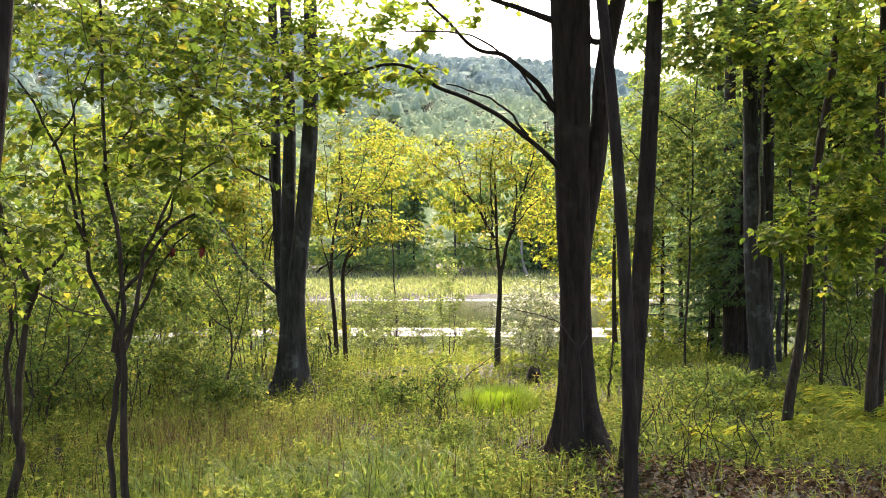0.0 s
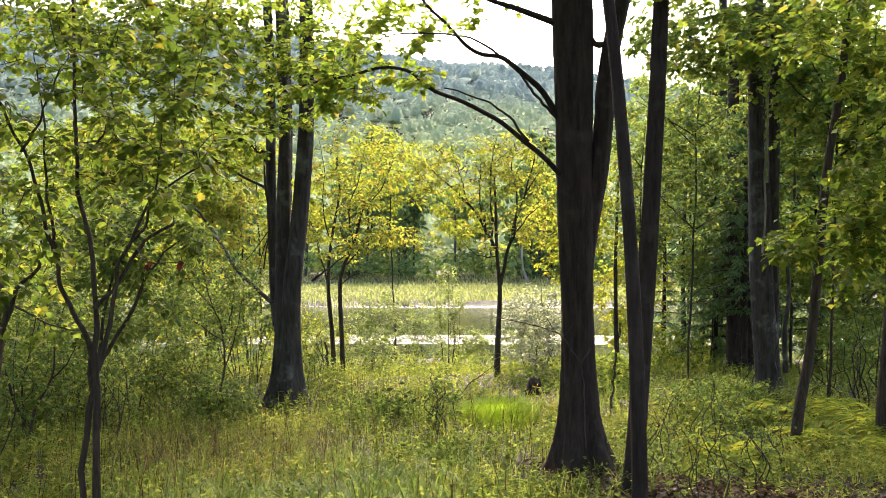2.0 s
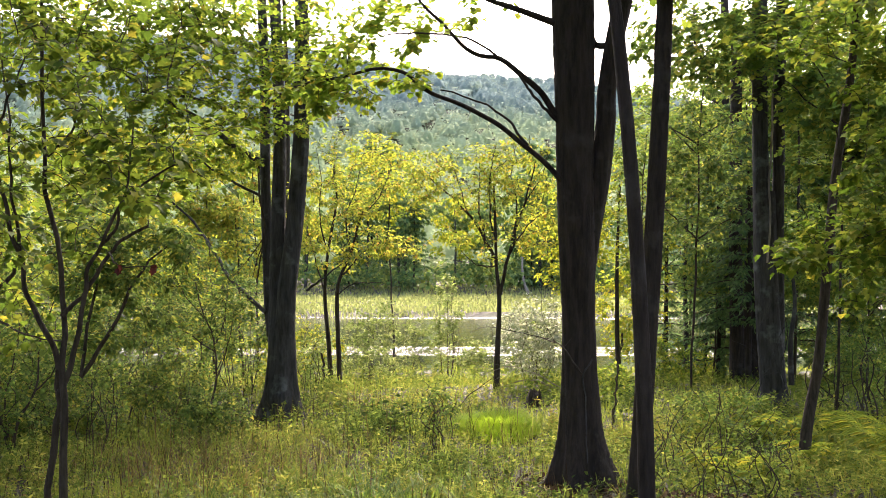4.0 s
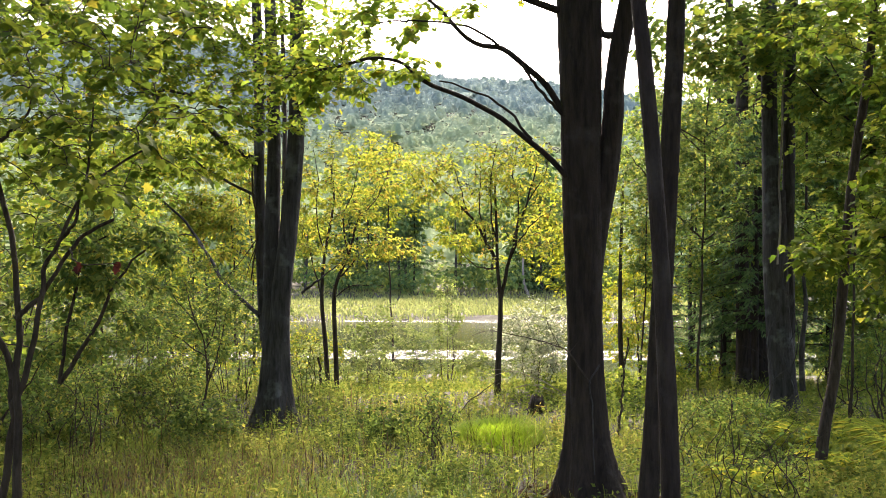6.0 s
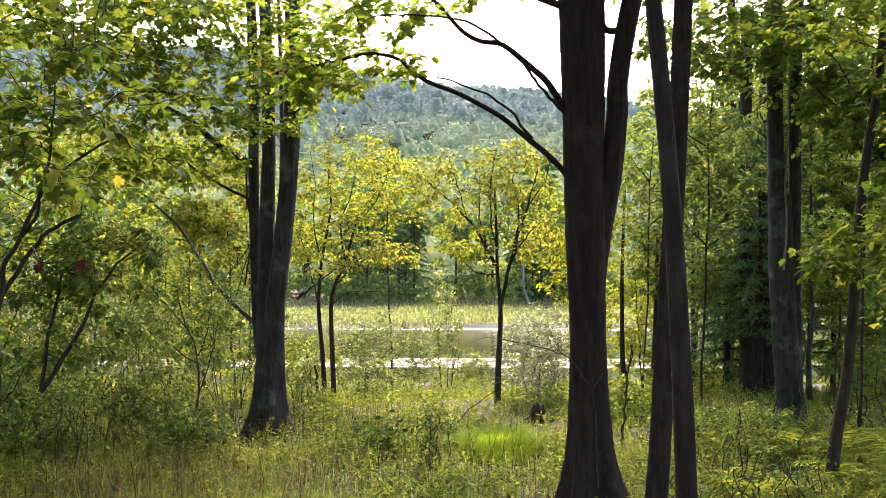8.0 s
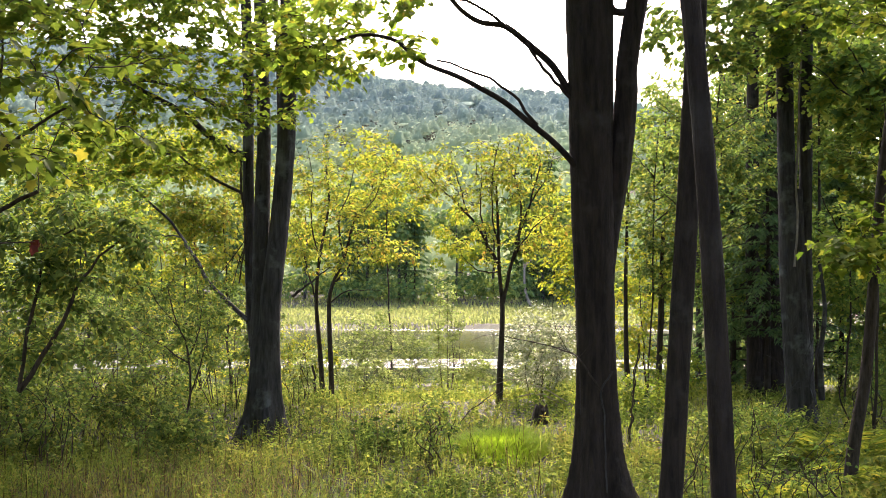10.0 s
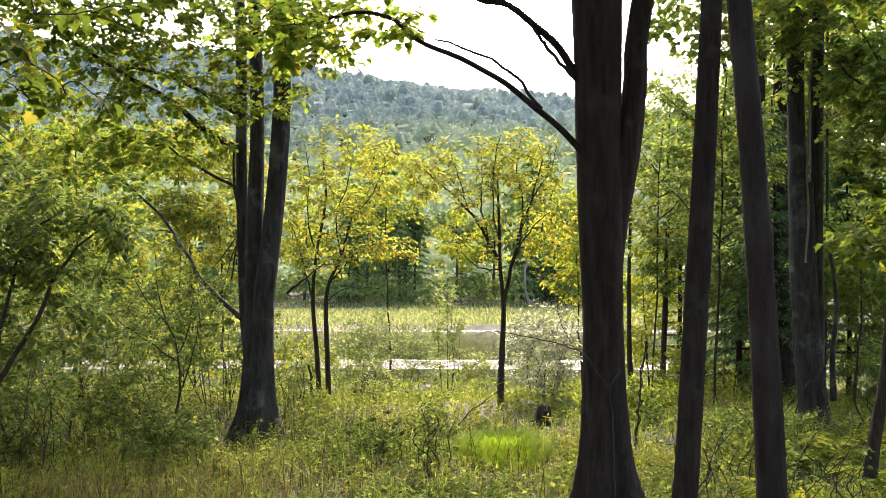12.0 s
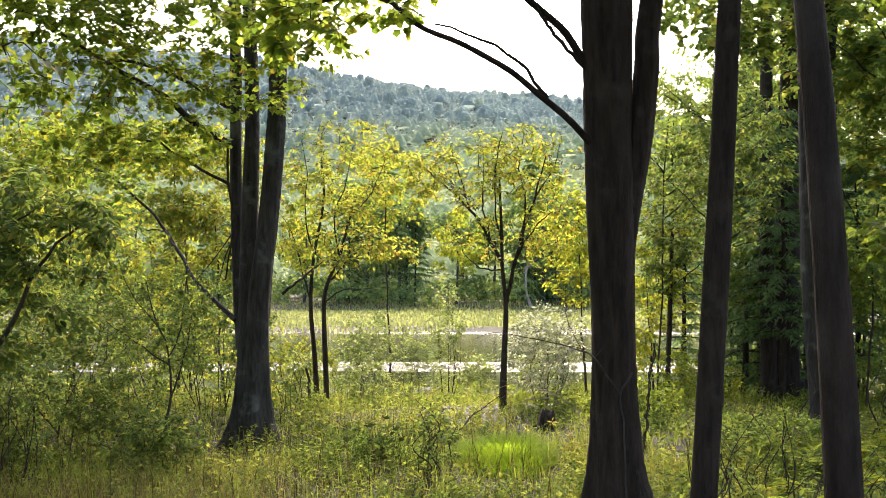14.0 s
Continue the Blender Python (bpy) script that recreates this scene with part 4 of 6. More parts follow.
def tufts(rng, x, y, per, radius):
    """Blade feet gathered in tufts round the given centres: x, y, and the way that each leans outward."""
    n = len(x)
    a = rng.uniform(0, 6.28, (n, per))
    r = radius * rng.random((n, per)) ** 0.7
    return (x[:, None] + r * np.cos(a)).ravel(), (y[:, None] + r * np.sin(a)).ravel(), (a + rng.normal(0, 0.7, a.shape)).ravel()


def build_grass():
    rng = np.random.default_rng(61)
    out = []
    for n, per, y0, y1, half, slope, lo, hi, w in ((3600, 9, 3.0, 12.5, 0.8, 0.50, 0.14, 0.46, 0.0060), (3400, 8, 11.5, 23, 0.8, 0.50, 0.16, 0.46, 0.0085), (2200, 8, 22, 29.5, 1, 0.52, 0.16, 0.38, 0.018), (900, 8, -7.0, 3.4, 6.5, 0.0, 0.08, 0.26, 0.008)):
        x, y = scatter(rng, n, y0, y1, half, slope)
        keep = (rng.random(n) > 0.93 * litter_share(x, y)) & (rng.random(n) < 0.45 + 0.6 * patchy(x, y))
        x, y = x[keep], y[keep]
        tall = np.repeat(rng.uniform(0.55, 1.1, len(x)), per)
        x, y, a = tufts(rng, x, y, per, 0.10)
        length = rng.uniform(lo, hi, len(x)) * tall * (0.7 + 0.5 * patchy(x * 0.7, y * 0.8)) * (0.5 + 0.5 * smooth(0.15, 0.5, np.hypot(x - 1.40, (y - 14.9) * 0.5)))
        out.append(blades(rng, x, y, length, w * rng.uniform(0.6, 1.3, len(x)), 0.9, None, a))
    join_stuff("grass", "yellow-green meadow grass, uneven and partly dry", "grass", out, GRASS)
    n = 560                                     # a stand of broad-bladed grass in the open foreground
    x, y = -0.75 + rng.normal(0, 0.75, n), 7.3 + rng.normal(0, 1.1, n)
    k = rng.random(n) > litter_share(x, y)
    x, y, a = tufts(rng, x[k], y[k], 8, 0.12)
    join_stuff("tall_grass", "tall broad-bladed green grass arching over", "grass", [blades(rng, x, y, rng.uniform(0.14, 0.36, len(x)), rng.uniform(0.009, 0.017, len(x)), 1.25, None, a)], GRASS_TALL)
    n = 9000
    r, b = rng.random(n) ** 0.6, rng.uniform(0, 6.28, n)
    x, y = 0.68 + 0.52 * r * np.cos(b) * (1 + 0.2 * np.sin(3 * b)), 12.1 + 0.8 * r * np.sin(b)
    hump = (1.05 - 0.75 * r ** 2) * (0.85 + 0.3 * patchy(x * 6, y * 5))
    join_stuff("lush_grass", "bright green tuft of fine soft grass", "grass", [blades(rng, x, y, rng.uniform(0.2, 0.38, n) * hump, rng.uniform(0.006, 0.011, n), 1.3, None, b + rng.normal(0, 0.9, n))], GRASS_LUSH)
    x, y = -2.2 + rng.normal(0, 0.8, 2000), 9.7 + rng.normal(0, 0.9, 2000)
    join_stuff("dry_grass", "brown dry matted grass among the weeds", "grass", [blades(rng, x, y, rng.uniform(0.14, 0.42, 2000), rng.uniform(0.004, 0.008, 2000), 1.3)], DRY_GRASS)
    n = 25000
    y = 58 + 41 * rng.random(n)
    x = rng.uniform(-1, 1, n) * (0.33 * y + 4)
    k = y > 58.5 + 0.9 * np.sin(x * 0.22) + 0.6 * np.sin(x * 0.61)
    x, y = x[k], y[k]
    tall = 0.6 + 0.5 * patchy(x * 0.12, y * 0.15)
    join_stuff("reeds", "pale yellow-green reeds and sedge on the far bank", "reeds", [blades(rng, x, y, rng.uniform(0.28, 0.55, len(x)) * tall, rng.uniform(0.07, 0.15, len(x)), 0.55, np.maximum(ground_z(x, y), POND - 0.1))], REED)


def forb_protos(rng):
    """Twelve upright meadow plants: a few thin stalks from one foot, with lance-shaped leaves up their length."""
    out = []
    for kind in range(12):
        V, T, o = [], [], 0
        for _ in range(rng.integers(1, 4)):
            top = rng.uniform(0.6, 1.0)
            n = rng.integers(8, 13)
            h = np.sort(rng.uniform(0.1, 1.0, n))
            a = np.arange(n) * 2.4 + rng.normal(0, 0.5, n)
            lean = rng.normal(0, 0.26, 2)
            p = np.column_stack([lean[0] * h ** 1.6, lean[1] * h ** 1.6, h * top])
            al = np.column_stack([np.cos(a), np.sin(a), rng.uniform(0.1, 1.3, n)])
            nor = np.column_stack([-0.7 * np.cos(a), -0.7 * np.sin(a), np.full(n, 0.8)]) + rng.normal(0, 0.35, (n, 3))
            v, t = leaf_cloud("round" if kind % 4 == 0 else "narrow", p, al, nor, rng.uniform(0.13, 0.25, n) * (1.15 - 0.5 * h))
            w = 0.005
            c = [(0, 0, 0), (lean[0] * 0.33, lean[1] * 0.33, 0.5 * top), (lean[0] * 0.95, lean[1] * 0.95, 0.97 * top)]
            sv = np.array([(x + d, y + d * 0.5, z) for x, y, z in c for d in (-w, w)])
            st = np.array([[0, 1, 3], [0, 3, 2], [2, 3, 5], [2, 5, 4]])
            for vv, tt in ((v, t), (sv, st)):
                V.append(vv), T.append(tt + o)
                o += len(vv)
        out.append((np.vstack(V), np.vstack(T)))
    return out


def build_forbs():
    rng = np.random.default_rng(62)
    protos = forb_protos(rng)
    out = []
    for n, y0, y1, half, slope, lo, hi in ((8400, 4.5, 12.5, 0.8, 0.5, 0.12, 0.36), (5600, 11.5, 24, 0.8, 0.5, 0.16, 0.46), (1100, 23, 28.5, 1, 0.52, 0.2, 0.4)):
        x, y = scatter(rng, n, y0, y1, half, slope)
        keep = (rng.random(n) > 0.9 * litter_share(x, y)) & (rng.random(n) < 1.25 - 0.75 * patchy(x, y)) & (np.hypot(x - 0.66, (y - 11.9) * 0.6) > 0.66) & (np.hypot(x - 1.38, (y - 14.8) * 0.45) > 0.3) & ((rng.random(n) < 0.4) | (np.hypot(x + 2.2, y - 9.7) > 0.9))
        x, y = x[keep], y[keep]
        z = ground_z(x, y) - 0.02
        s = rng.uniform(lo, hi, len(x)) * (0.65 + 0.7 * patchy(x * 1.9 + 3, y * 1.6))
        a = rng.uniform(0, 6.28, len(x))
        kind = rng.integers(0, 12, len(x))
        for k in range(12):
            m = kind == k
            v, t = protos[k]
            c, d = np.cos(a[m])[:, None], np.sin(a[m])[:, None]
            X = x[m][:, None] + s[m][:, None] * (c * v[None, :, 0] - d * v[None, :, 1])
            Y = y[m][:, None] + s[m][:, None] * (d * v[None, :, 0] + c * v[None, :, 1])
            Z = z[m][:, None] + s[m][:, None] * v[None, :, 2]
            T = t[None] + (np.arange(m.sum()) * len(v))[:, None, None]
            out.append((np.stack([X, Y, Z], -1).reshape(-1, 3), T.reshape(-1, 3), None))
    join_stuff("meadow_plants", "leafy goldenrod-like meadow plants going to seed", "weeds", out, FORB)


def build_litter():
    rng = np.random.default_rng(63)
    n = 24000
    x, y = rng.uniform(-0.8, 5.4, n), rng.uniform(5.0, 10.4, n)
    k = rng.random(n) < 0.04 + litter_share(x, y)
    x, y = x[k], y[k]
    n = len(x)
    p = np.column_stack([x, y, ground_z(x, y) + rng.uniform(0.005, 0.035, n)])
    a = rng.uniform(0, 6.28, n)
    al = np.column_stack([np.cos(a), np.sin(a), rng.normal(0, 0.25, n)])
    m = rng.random(n) < 0.3
    v1, t1 = leaf_cloud("maple", p[m], al[m], np.array([0, 0, 1.0]) + rng.normal(0, 0.45, (m.sum(), 3)), rng.uniform(0.03, 0.065, m.sum()))
    v2, t2 = leaf_cloud("ovate", p[~m], al[~m], np.array([0, 0, 1.0]) + rng.normal(0, 0.45, ((~m).sum(), 3)), rng.uniform(0.025, 0.06, (~m).sum()))
    join_stuff("leaf_litter", "brown curled dead leaves lying on the ground", "leaves", [(v1, t1, None), (v2, t2, None)], LITTER)


def build_cover():
    """Low creeping leaves that carpet the soil between the taller plants."""
    rng = np.random.default_rng(64)
    out = []
    for n, y0, y1, lo, hi in ((22000, 3.0, 12.5, 0.025, 0.06), (16000, 11.5, 24.5, 0.035, 0.08)):
        x, y = scatter(rng, n, y0, y1, 0.8, 0.5)
        k = (rng.random(n) > 0.92 * litter_share(x, y)) & (np.hypot(x - 0.62, (y - 12.2) * 0.55) > 0.6)
        x, y = x[k], y[k]
        n = len(x)
        a = rng.uniform(0, 6.28, n)
        al = np.column_stack([np.cos(a), np.sin(a), rng.normal(0.7, 0.4, n)])
        pos = np.column_stack([x, y, ground_z(x, y) + 0.16 * rng.random(n) ** 1.5 * (0.5 + patchy(x, y))])
        v, t = leaf_cloud("round", pos, al, np.array([0, 0, 1.0]) + rng.normal(0, 0.5, (n, 3)), rng.uniform(lo, hi, n))
        out.append((v, t, None))
    join_stuff("ground_cover", "low creeping green leaves carpeting the soil", "weeds", out, FORB)


build_grass()
build_cover()
build_forbs()
build_litter()


# ---- shrubs and undergrowth ----
def shrub(name, label, place, width, height, stems, tips, leaf, mat, seed, leaves=12, size=0.05, bark=BARK_THIN, group="", category="shrub", flat=0.6, stout=1.0, leaf_len=0.4, upward=0.1):
    """Many thin stems splaying from one foot, leafy towards the outside."""
    rng = np.random.default_rng(seed)
    x, y, z = on_ground(place[0], place[1], 0.04)
    e = root(name, (x, y, z), label, category, group)
    nodes = []
    for _ in range(stems):
        a = rng.uniform(0, 6.28)
        r = width * rng.uniform(0.25, 0.9)
        h = height * rng.uniform(0.6, 1.0)
        w0 = 0.04 + 0.16 * width
        pts = [(x + w0 * np.cos(a), y + w0 * np.sin(a), z), (x + (w0 + r * 0.3) * np.cos(a) + rng.normal(0, 0.07), y + (w0 + r * 0.3) * np.sin(a), z + h * 0.36),
               (x + r * 0.75 * np.cos(a + 0.3) + rng.normal(0, 0.1), y + r * 0.75 * np.sin(a + 0.3), z + h * 0.7), (x + r * np.cos(a), y + r * np.sin(a), z + h)]
        (v, q), line = wood(pts, stout * (0.0025 + 0.0028 * height), 0.0018 * stout, 5, 11, rng)
        solid("stem", mesh_of("stem", v, None, q, True), bark, e)
        nodes.append(line[2:])
    tp = in_ellipsoid(rng, tips, (x, y, z + height * 0.58), (width, width * 0.9, height * 0.46), 0.2)
    pieces, pos, al, nor, siz = grow(np.vstack(nodes), tp, rng, leaves, leaf_len, size, 0.05, 0.8 * stout, 0.006, 1.0, flat, upward, 4)
    v, q = merged(pieces)
    tagged(solid("branchwork", mesh_of("branchwork", v, None, q, True), bark, e), kind="stuff")
    v, t = leaf_cloud(leaf, pos, al, nor, siz)
    tagged(solid("foliage", mesh_of("foliage", v, t), mat, e), kind="stuff")
    return e


SHRUBS = [  # foot x, y, half width, height, stems, twigs, leaf size, material
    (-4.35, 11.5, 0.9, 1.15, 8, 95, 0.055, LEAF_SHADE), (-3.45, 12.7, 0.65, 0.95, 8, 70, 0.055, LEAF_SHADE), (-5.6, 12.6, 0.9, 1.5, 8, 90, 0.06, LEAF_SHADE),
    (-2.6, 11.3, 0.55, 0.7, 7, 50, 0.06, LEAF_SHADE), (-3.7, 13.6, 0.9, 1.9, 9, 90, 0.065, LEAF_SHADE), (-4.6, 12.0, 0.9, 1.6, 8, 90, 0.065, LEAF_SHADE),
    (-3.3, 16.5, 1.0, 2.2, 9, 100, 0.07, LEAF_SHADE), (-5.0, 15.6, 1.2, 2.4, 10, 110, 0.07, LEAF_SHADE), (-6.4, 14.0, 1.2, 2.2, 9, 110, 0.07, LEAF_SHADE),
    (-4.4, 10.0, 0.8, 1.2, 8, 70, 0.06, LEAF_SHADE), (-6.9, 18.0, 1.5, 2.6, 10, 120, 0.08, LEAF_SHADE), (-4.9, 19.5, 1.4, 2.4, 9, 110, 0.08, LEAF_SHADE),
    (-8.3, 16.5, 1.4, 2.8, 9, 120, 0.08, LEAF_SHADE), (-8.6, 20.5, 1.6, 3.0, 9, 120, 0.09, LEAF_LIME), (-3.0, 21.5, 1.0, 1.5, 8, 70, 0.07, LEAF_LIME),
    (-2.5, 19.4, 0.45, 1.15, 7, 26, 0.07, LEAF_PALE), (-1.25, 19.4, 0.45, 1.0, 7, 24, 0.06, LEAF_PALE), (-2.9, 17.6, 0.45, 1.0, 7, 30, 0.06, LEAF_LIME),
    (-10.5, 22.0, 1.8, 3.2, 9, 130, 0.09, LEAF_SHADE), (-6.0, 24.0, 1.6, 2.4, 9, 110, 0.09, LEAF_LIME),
    (4.4, 19.0, 0.9, 1.0, 8, 70, 0.06, LEAF_SAPLING), (8.2, 18.8, 1.0, 1.1, 8, 80, 0.06, LEAF_GREEN), (7.4, 17.4, 1.1, 1.3, 8, 80, 0.07, LEAF_GREEN),
    (6.6, 13.6, 0.8, 1.0, 8, 60, 0.06, LEAF_GREEN), (3.5, 12.6, 0.8, 0.5, 8, 50, 0.055, LEAF_GREEN), (2.6, 15.4, 0.8, 0.7, 8, 60, 0.06, LEAF_SAPLING),
    (9.0, 20.0, 1.4, 1.8, 9, 100, 0.08, LEAF_GREEN), (6.2, 24.6, 1.2, 0.9, 8, 70, 0.08, LEAF_LIME), (8.6, 27.0, 1.5, 2.0, 8, 90, 0.10, LEAF_GREEN), (10.6, 26.0, 1.6, 2.2, 8, 90, 0.10, LEAF_GREEN),
    (12.8, 25.0, 1.7, 2.4, 8, 90, 0.10, LEAF_GREEN), (11.6, 21.5, 1.4, 1.8, 8, 80, 0.09, LEAF_GREEN)]
for k, (x, y, w, h, st, tp, sz, mat) in enumerate(SHRUBS):
    shrub("bush", "thin-stemmed green bush in the undergrowth", (x, y), w, h, st, int(tp * 2.2), "round", mat, 67 + k, 20, sz * 0.85, group="bushes of the undergrowth")

shrub("silvery_bush", "silvery pale-leaved bush near the pond", (1.66, 17.7), 0.80, 1.70, 12, 300, "round", LEAF_SILVER, 101, 15, 0.058)
for k, (x, y, w, h, tp) in enumerate([(-1.35, 21.5, 0.75, 1.9, 46), (-0.55, 22.5, 0.6, 1.5, 34), (0.12, 24.0, 0.5, 2.7, 44), (0.75, 22.0, 0.5, 1.2, 26), (-2.3, 24.5, 0.7, 1.5, 34), (2.6, 26.0, 0.8, 1.8, 44), (1.9, 22.0, 0.6, 1.2, 30)]):
    shrub("willow_shrub", "wispy pale green willow shrub", (x, y), w, h, 8, int(tp * 3.2), "ovate", LEAF_PALE, 110 + k, 16, 0.062, group="willow shrubs", leaf_len=0.7, upward=0.35)

# young trees on the shaded side of the clearing
RIGHT = [  # crown centre, radii, twigs, trunk radius, material, leaf length
    # the first two crowns take the leaf copy with shade in its colour
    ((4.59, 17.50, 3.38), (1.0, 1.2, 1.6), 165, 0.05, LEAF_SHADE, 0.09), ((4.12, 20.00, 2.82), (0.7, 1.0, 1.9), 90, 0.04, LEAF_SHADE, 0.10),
    ((5.30, 13.00, 3.36), (0.85, 1.0, 1.1), 120, 0.04, LEAF_GREEN, 0.09), ((6.69, 14.50, 2.72), (0.8, 1.0, 1.8), 130, 0.04, LEAF_GREEN, 0.09),
    ((5.95, 21.00, 1.64), (1.1, 1.2, 1.0), 110, 0.04, LEAF_GREEN, 0.10), ((6.63, 17.00, 1.71), (1.0, 1.2, 1.0), 120, 0.04, LEAF_GREEN, 0.10),
    ((7.26, 28.00, 5.51), (2.0, 1.6, 2.8), 170, 0.10, LEAF_GREEN, 0.14), ((8.93, 27.00, 4.89), (2.0, 1.6, 3.2), 170, 0.10, LEAF_GREEN, 0.14),
    ((9.90, 25.00, 4.64), (2.0, 1.6, 3.4), 170, 0.10, LEAF_GREEN, 0.14), ((10.62, 23.00, 3.98), (2.0, 1.6, 3.4), 170, 0.10, LEAF_GREEN, 0.13),
    ((10.66, 20.00, 3.65), (2.0, 1.6, 3.2), 150, 0.10, LEAF_GREEN, 0.12), ((8.44, 26.00, 1.82), (1.6, 1.4, 1.6), 120, 0.06, LEAF_GREEN, 0.13),
    ((8.76, 20.00, 1.16), (1.6, 1.2, 1.1), 120, 0.05, LEAF_GREEN, 0.11)]
RIGHT += [((9.0, 22.5, 5.8), (1.8, 1.4, 2.2), 170, 0.08, LEAF_GREEN, 0.12), ((7.9, 24.0, 6.6), (1.3, 1.2, 1.3), 110, 0.08, LEAF_GREEN, 0.12), ((7.35, 20.00, 5.73), (1.6, 1.4, 1.6), 130, 0.08, LEAF_GREEN, 0.12), ((10.14, 30.00, 6.27), (2.4, 1.6, 3.0), 150, 0.1, LEAF_GREEN, 0.15),
          ((11.84, 28.00, 5.14), (2.4, 1.6, 3.4), 150, 0.1, LEAF_GREEN, 0.15),
          ((5.27, 24.00, 4.67), (1.3, 1.2, 1.5), 105, 0.07, LEAF_GREEN, 0.11), ((6.33, 23.00, 4.40), (1.2, 1.2, 1.7), 105, 0.07, LEAF_GREEN, 0.11), ((6.97, 21.00, 3.99), (1.1, 1.0, 1.5), 120, 0.06, LEAF_GREEN, 0.10)]
for k, (c, r, n, tr, mat, sz) in enumerate(RIGHT):
    tr = tr * 0.45
    f = on_ground(c[0] - 0.15, c[1])
    lr = np.random.default_rng(600 + k)
    boughs = []
    for _ in range(5 if c[1] < 22 else 0):          # dark boughs set only on the side of the crown towards the camera
        a, low = lr.uniform(2.6, 6.8), lr.uniform(-0.9, 0.3)
        way = np.array([math.cos(a), math.sin(a) * 0.8, lr.uniform(0.2, 0.9)]) * r[0] * lr.uniform(0.8, 1.15)
        start = np.array([c[0], c[1], c[2] + low * r[2]])
        boughs.append(([start, start + way * 0.5 + (0, 0, 0.06), start + way + (0, 0, 0.1)], 0.015, 0.005))
    tree("understory_maple", "young maple with layered green leaves in the shade", "tree",
         [([f, (c[0] - 0.05, c[1], f[2] + 0.5 * (c[2] - f[2])), (c[0], c[1], c[2]), (c[0] + 0.1, c[1], c[2] + 0.8 * r[2])], tr, 0.012, 0.0)], boughs,
         [(c, r, int(n * 1.5))], "round" if c[1] > 16 else "lobed", BARK_THIN, mat, 130 + k, fine=1.25, leaves=20, size=sz * 0.95, group="understory maples", flat=0.26, seg=4)

for k, (x, y, h, w) in enumerate([(6.05, 19.35, 5.6, 1.5), (6.1, 21.6, 4.6, 1.3), (7.1, 22.3, 6.0, 1.5), (8.3, 21.5, 5.0, 1.5), (7.0, 23.5, 7.0, 1.7), (8.6, 25.0, 8.5, 2.0), (6.2, 27.0, 7.0, 1.7), (11.0, 24.0, 8.0, 2.0)]):
    conifer("hemlock_tree", on_ground(x, y), h, w, 150 + k, "dark green hemlock with drooping boughs", "hemlocks in the shade", 0.3, 0.24 if k == 0 else 0.13, 0.28, 0.12 if y < 23 else 0.16, 84 if y < 23 else 40)
tree("dark_trunk_pair", "pair of dark trunks behind the grey maple", "tree",
     [([on_ground(6.08, 20.1), (6.06, 20.10, 0.56), (6.05, 20.10, 2.23), (6.07, 20.10, 4.38), (6.10, 20.10, 6.77)], 0.16, 0.11, 0.1),
      ([on_ground(6.45, 20.3), (6.50, 20.30, 0.55), (6.52, 20.30, 2.24), (6.59, 20.30, 4.41), (6.64, 20.30, 6.82)], 0.24, 0.18, 0.1)], [], [], "ovate", BARK_MAIN, LEAF_GREEN, 160)
tree("slim_pole_tree", "slim straight grey young trunk", "tree", [([(5.67, 22.60, -0.93), (5.66, 22.60, 0.17), (5.65, 22.60, 1.51), (5.73, 22.60, 3.40)], 0.075, 0.03, 0.0)], [], [((5.66, 22.60, 3.13), (0.7, 0.7, 0.9), 40)], "ovate", BARK_GREY, LEAF_GREEN, 161)
tree("slim_pole_tree", "slim straight dark young trunk", "tree", [([(4.22, 23.2, -1.05), (4.18, 23.20, -0.14), (4.18, 23.20, 1.51), (4.25, 23.20, 3.45)], 0.07, 0.03, 0.0)], [], [((4.29, 23.20, 3.03), (0.7, 0.7, 1.0), 50)], "ovate", BARK_THIN, LEAF_LIME, 162)
tree("slim_pole_tree", "slim dark young trunk near the pond", "tree", [([(4.39, 21.00, -0.93), (4.44, 21.00, 0.22), (4.49, 21.00, 1.65), (4.52, 21.00, 2.42)], 0.06, 0.03, 0.0)], [], [((4.52, 21.00, 2.20), (0.8, 0.7, 1.0), 60)], "ovate", BARK_THIN, LEAF_LIME, 163)

# bright maple boughs reaching into the clearing on the shaded side
tree("young_maple", "young maple with bright yellow-green layered boughs", "tree",
     [([on_ground(5.3, 9.6), (5.25, 9.5, 0.8), (5.1, 9.4, 1.9), (4.9, 9.3, 3.2), (4.8, 9.3, 4.6)], 0.035, 0.012, 0)],
     [([(5.2, 9.45, 1.2), (4.7, 9.2, 1.75), (4.2, 9.0, 1.9), (3.7, 8.9, 1.75)], 0.014, 0.004), ([(5.1, 9.4, 1.9), (4.5, 9.2, 2.4), (3.9, 9.0, 2.4)], 0.014, 0.004)],
     [((3.51, 9.00, 1.72), (0.55, 0.5, 0.30), 46), ((3.94, 9.00, 2.09), (0.5, 0.5, 0.5), 50), ((3.10, 8.90, 1.58), (0.3, 0.4, 0.14), 14), ((4.03, 9.20, 1.40), (0.45, 0.5, 0.35), 36), ((3.52, 9.30, 3.61), (0.9, 0.6, 0.4), 46), ((4.08, 9.20, 3.09), (0.5, 0.5, 0.6), 46)],
     "maple", BARK_THIN, LEAF_SAPLING, 171, leaves=12, leaf_len=0.4, size=0.08, flat=0.24)

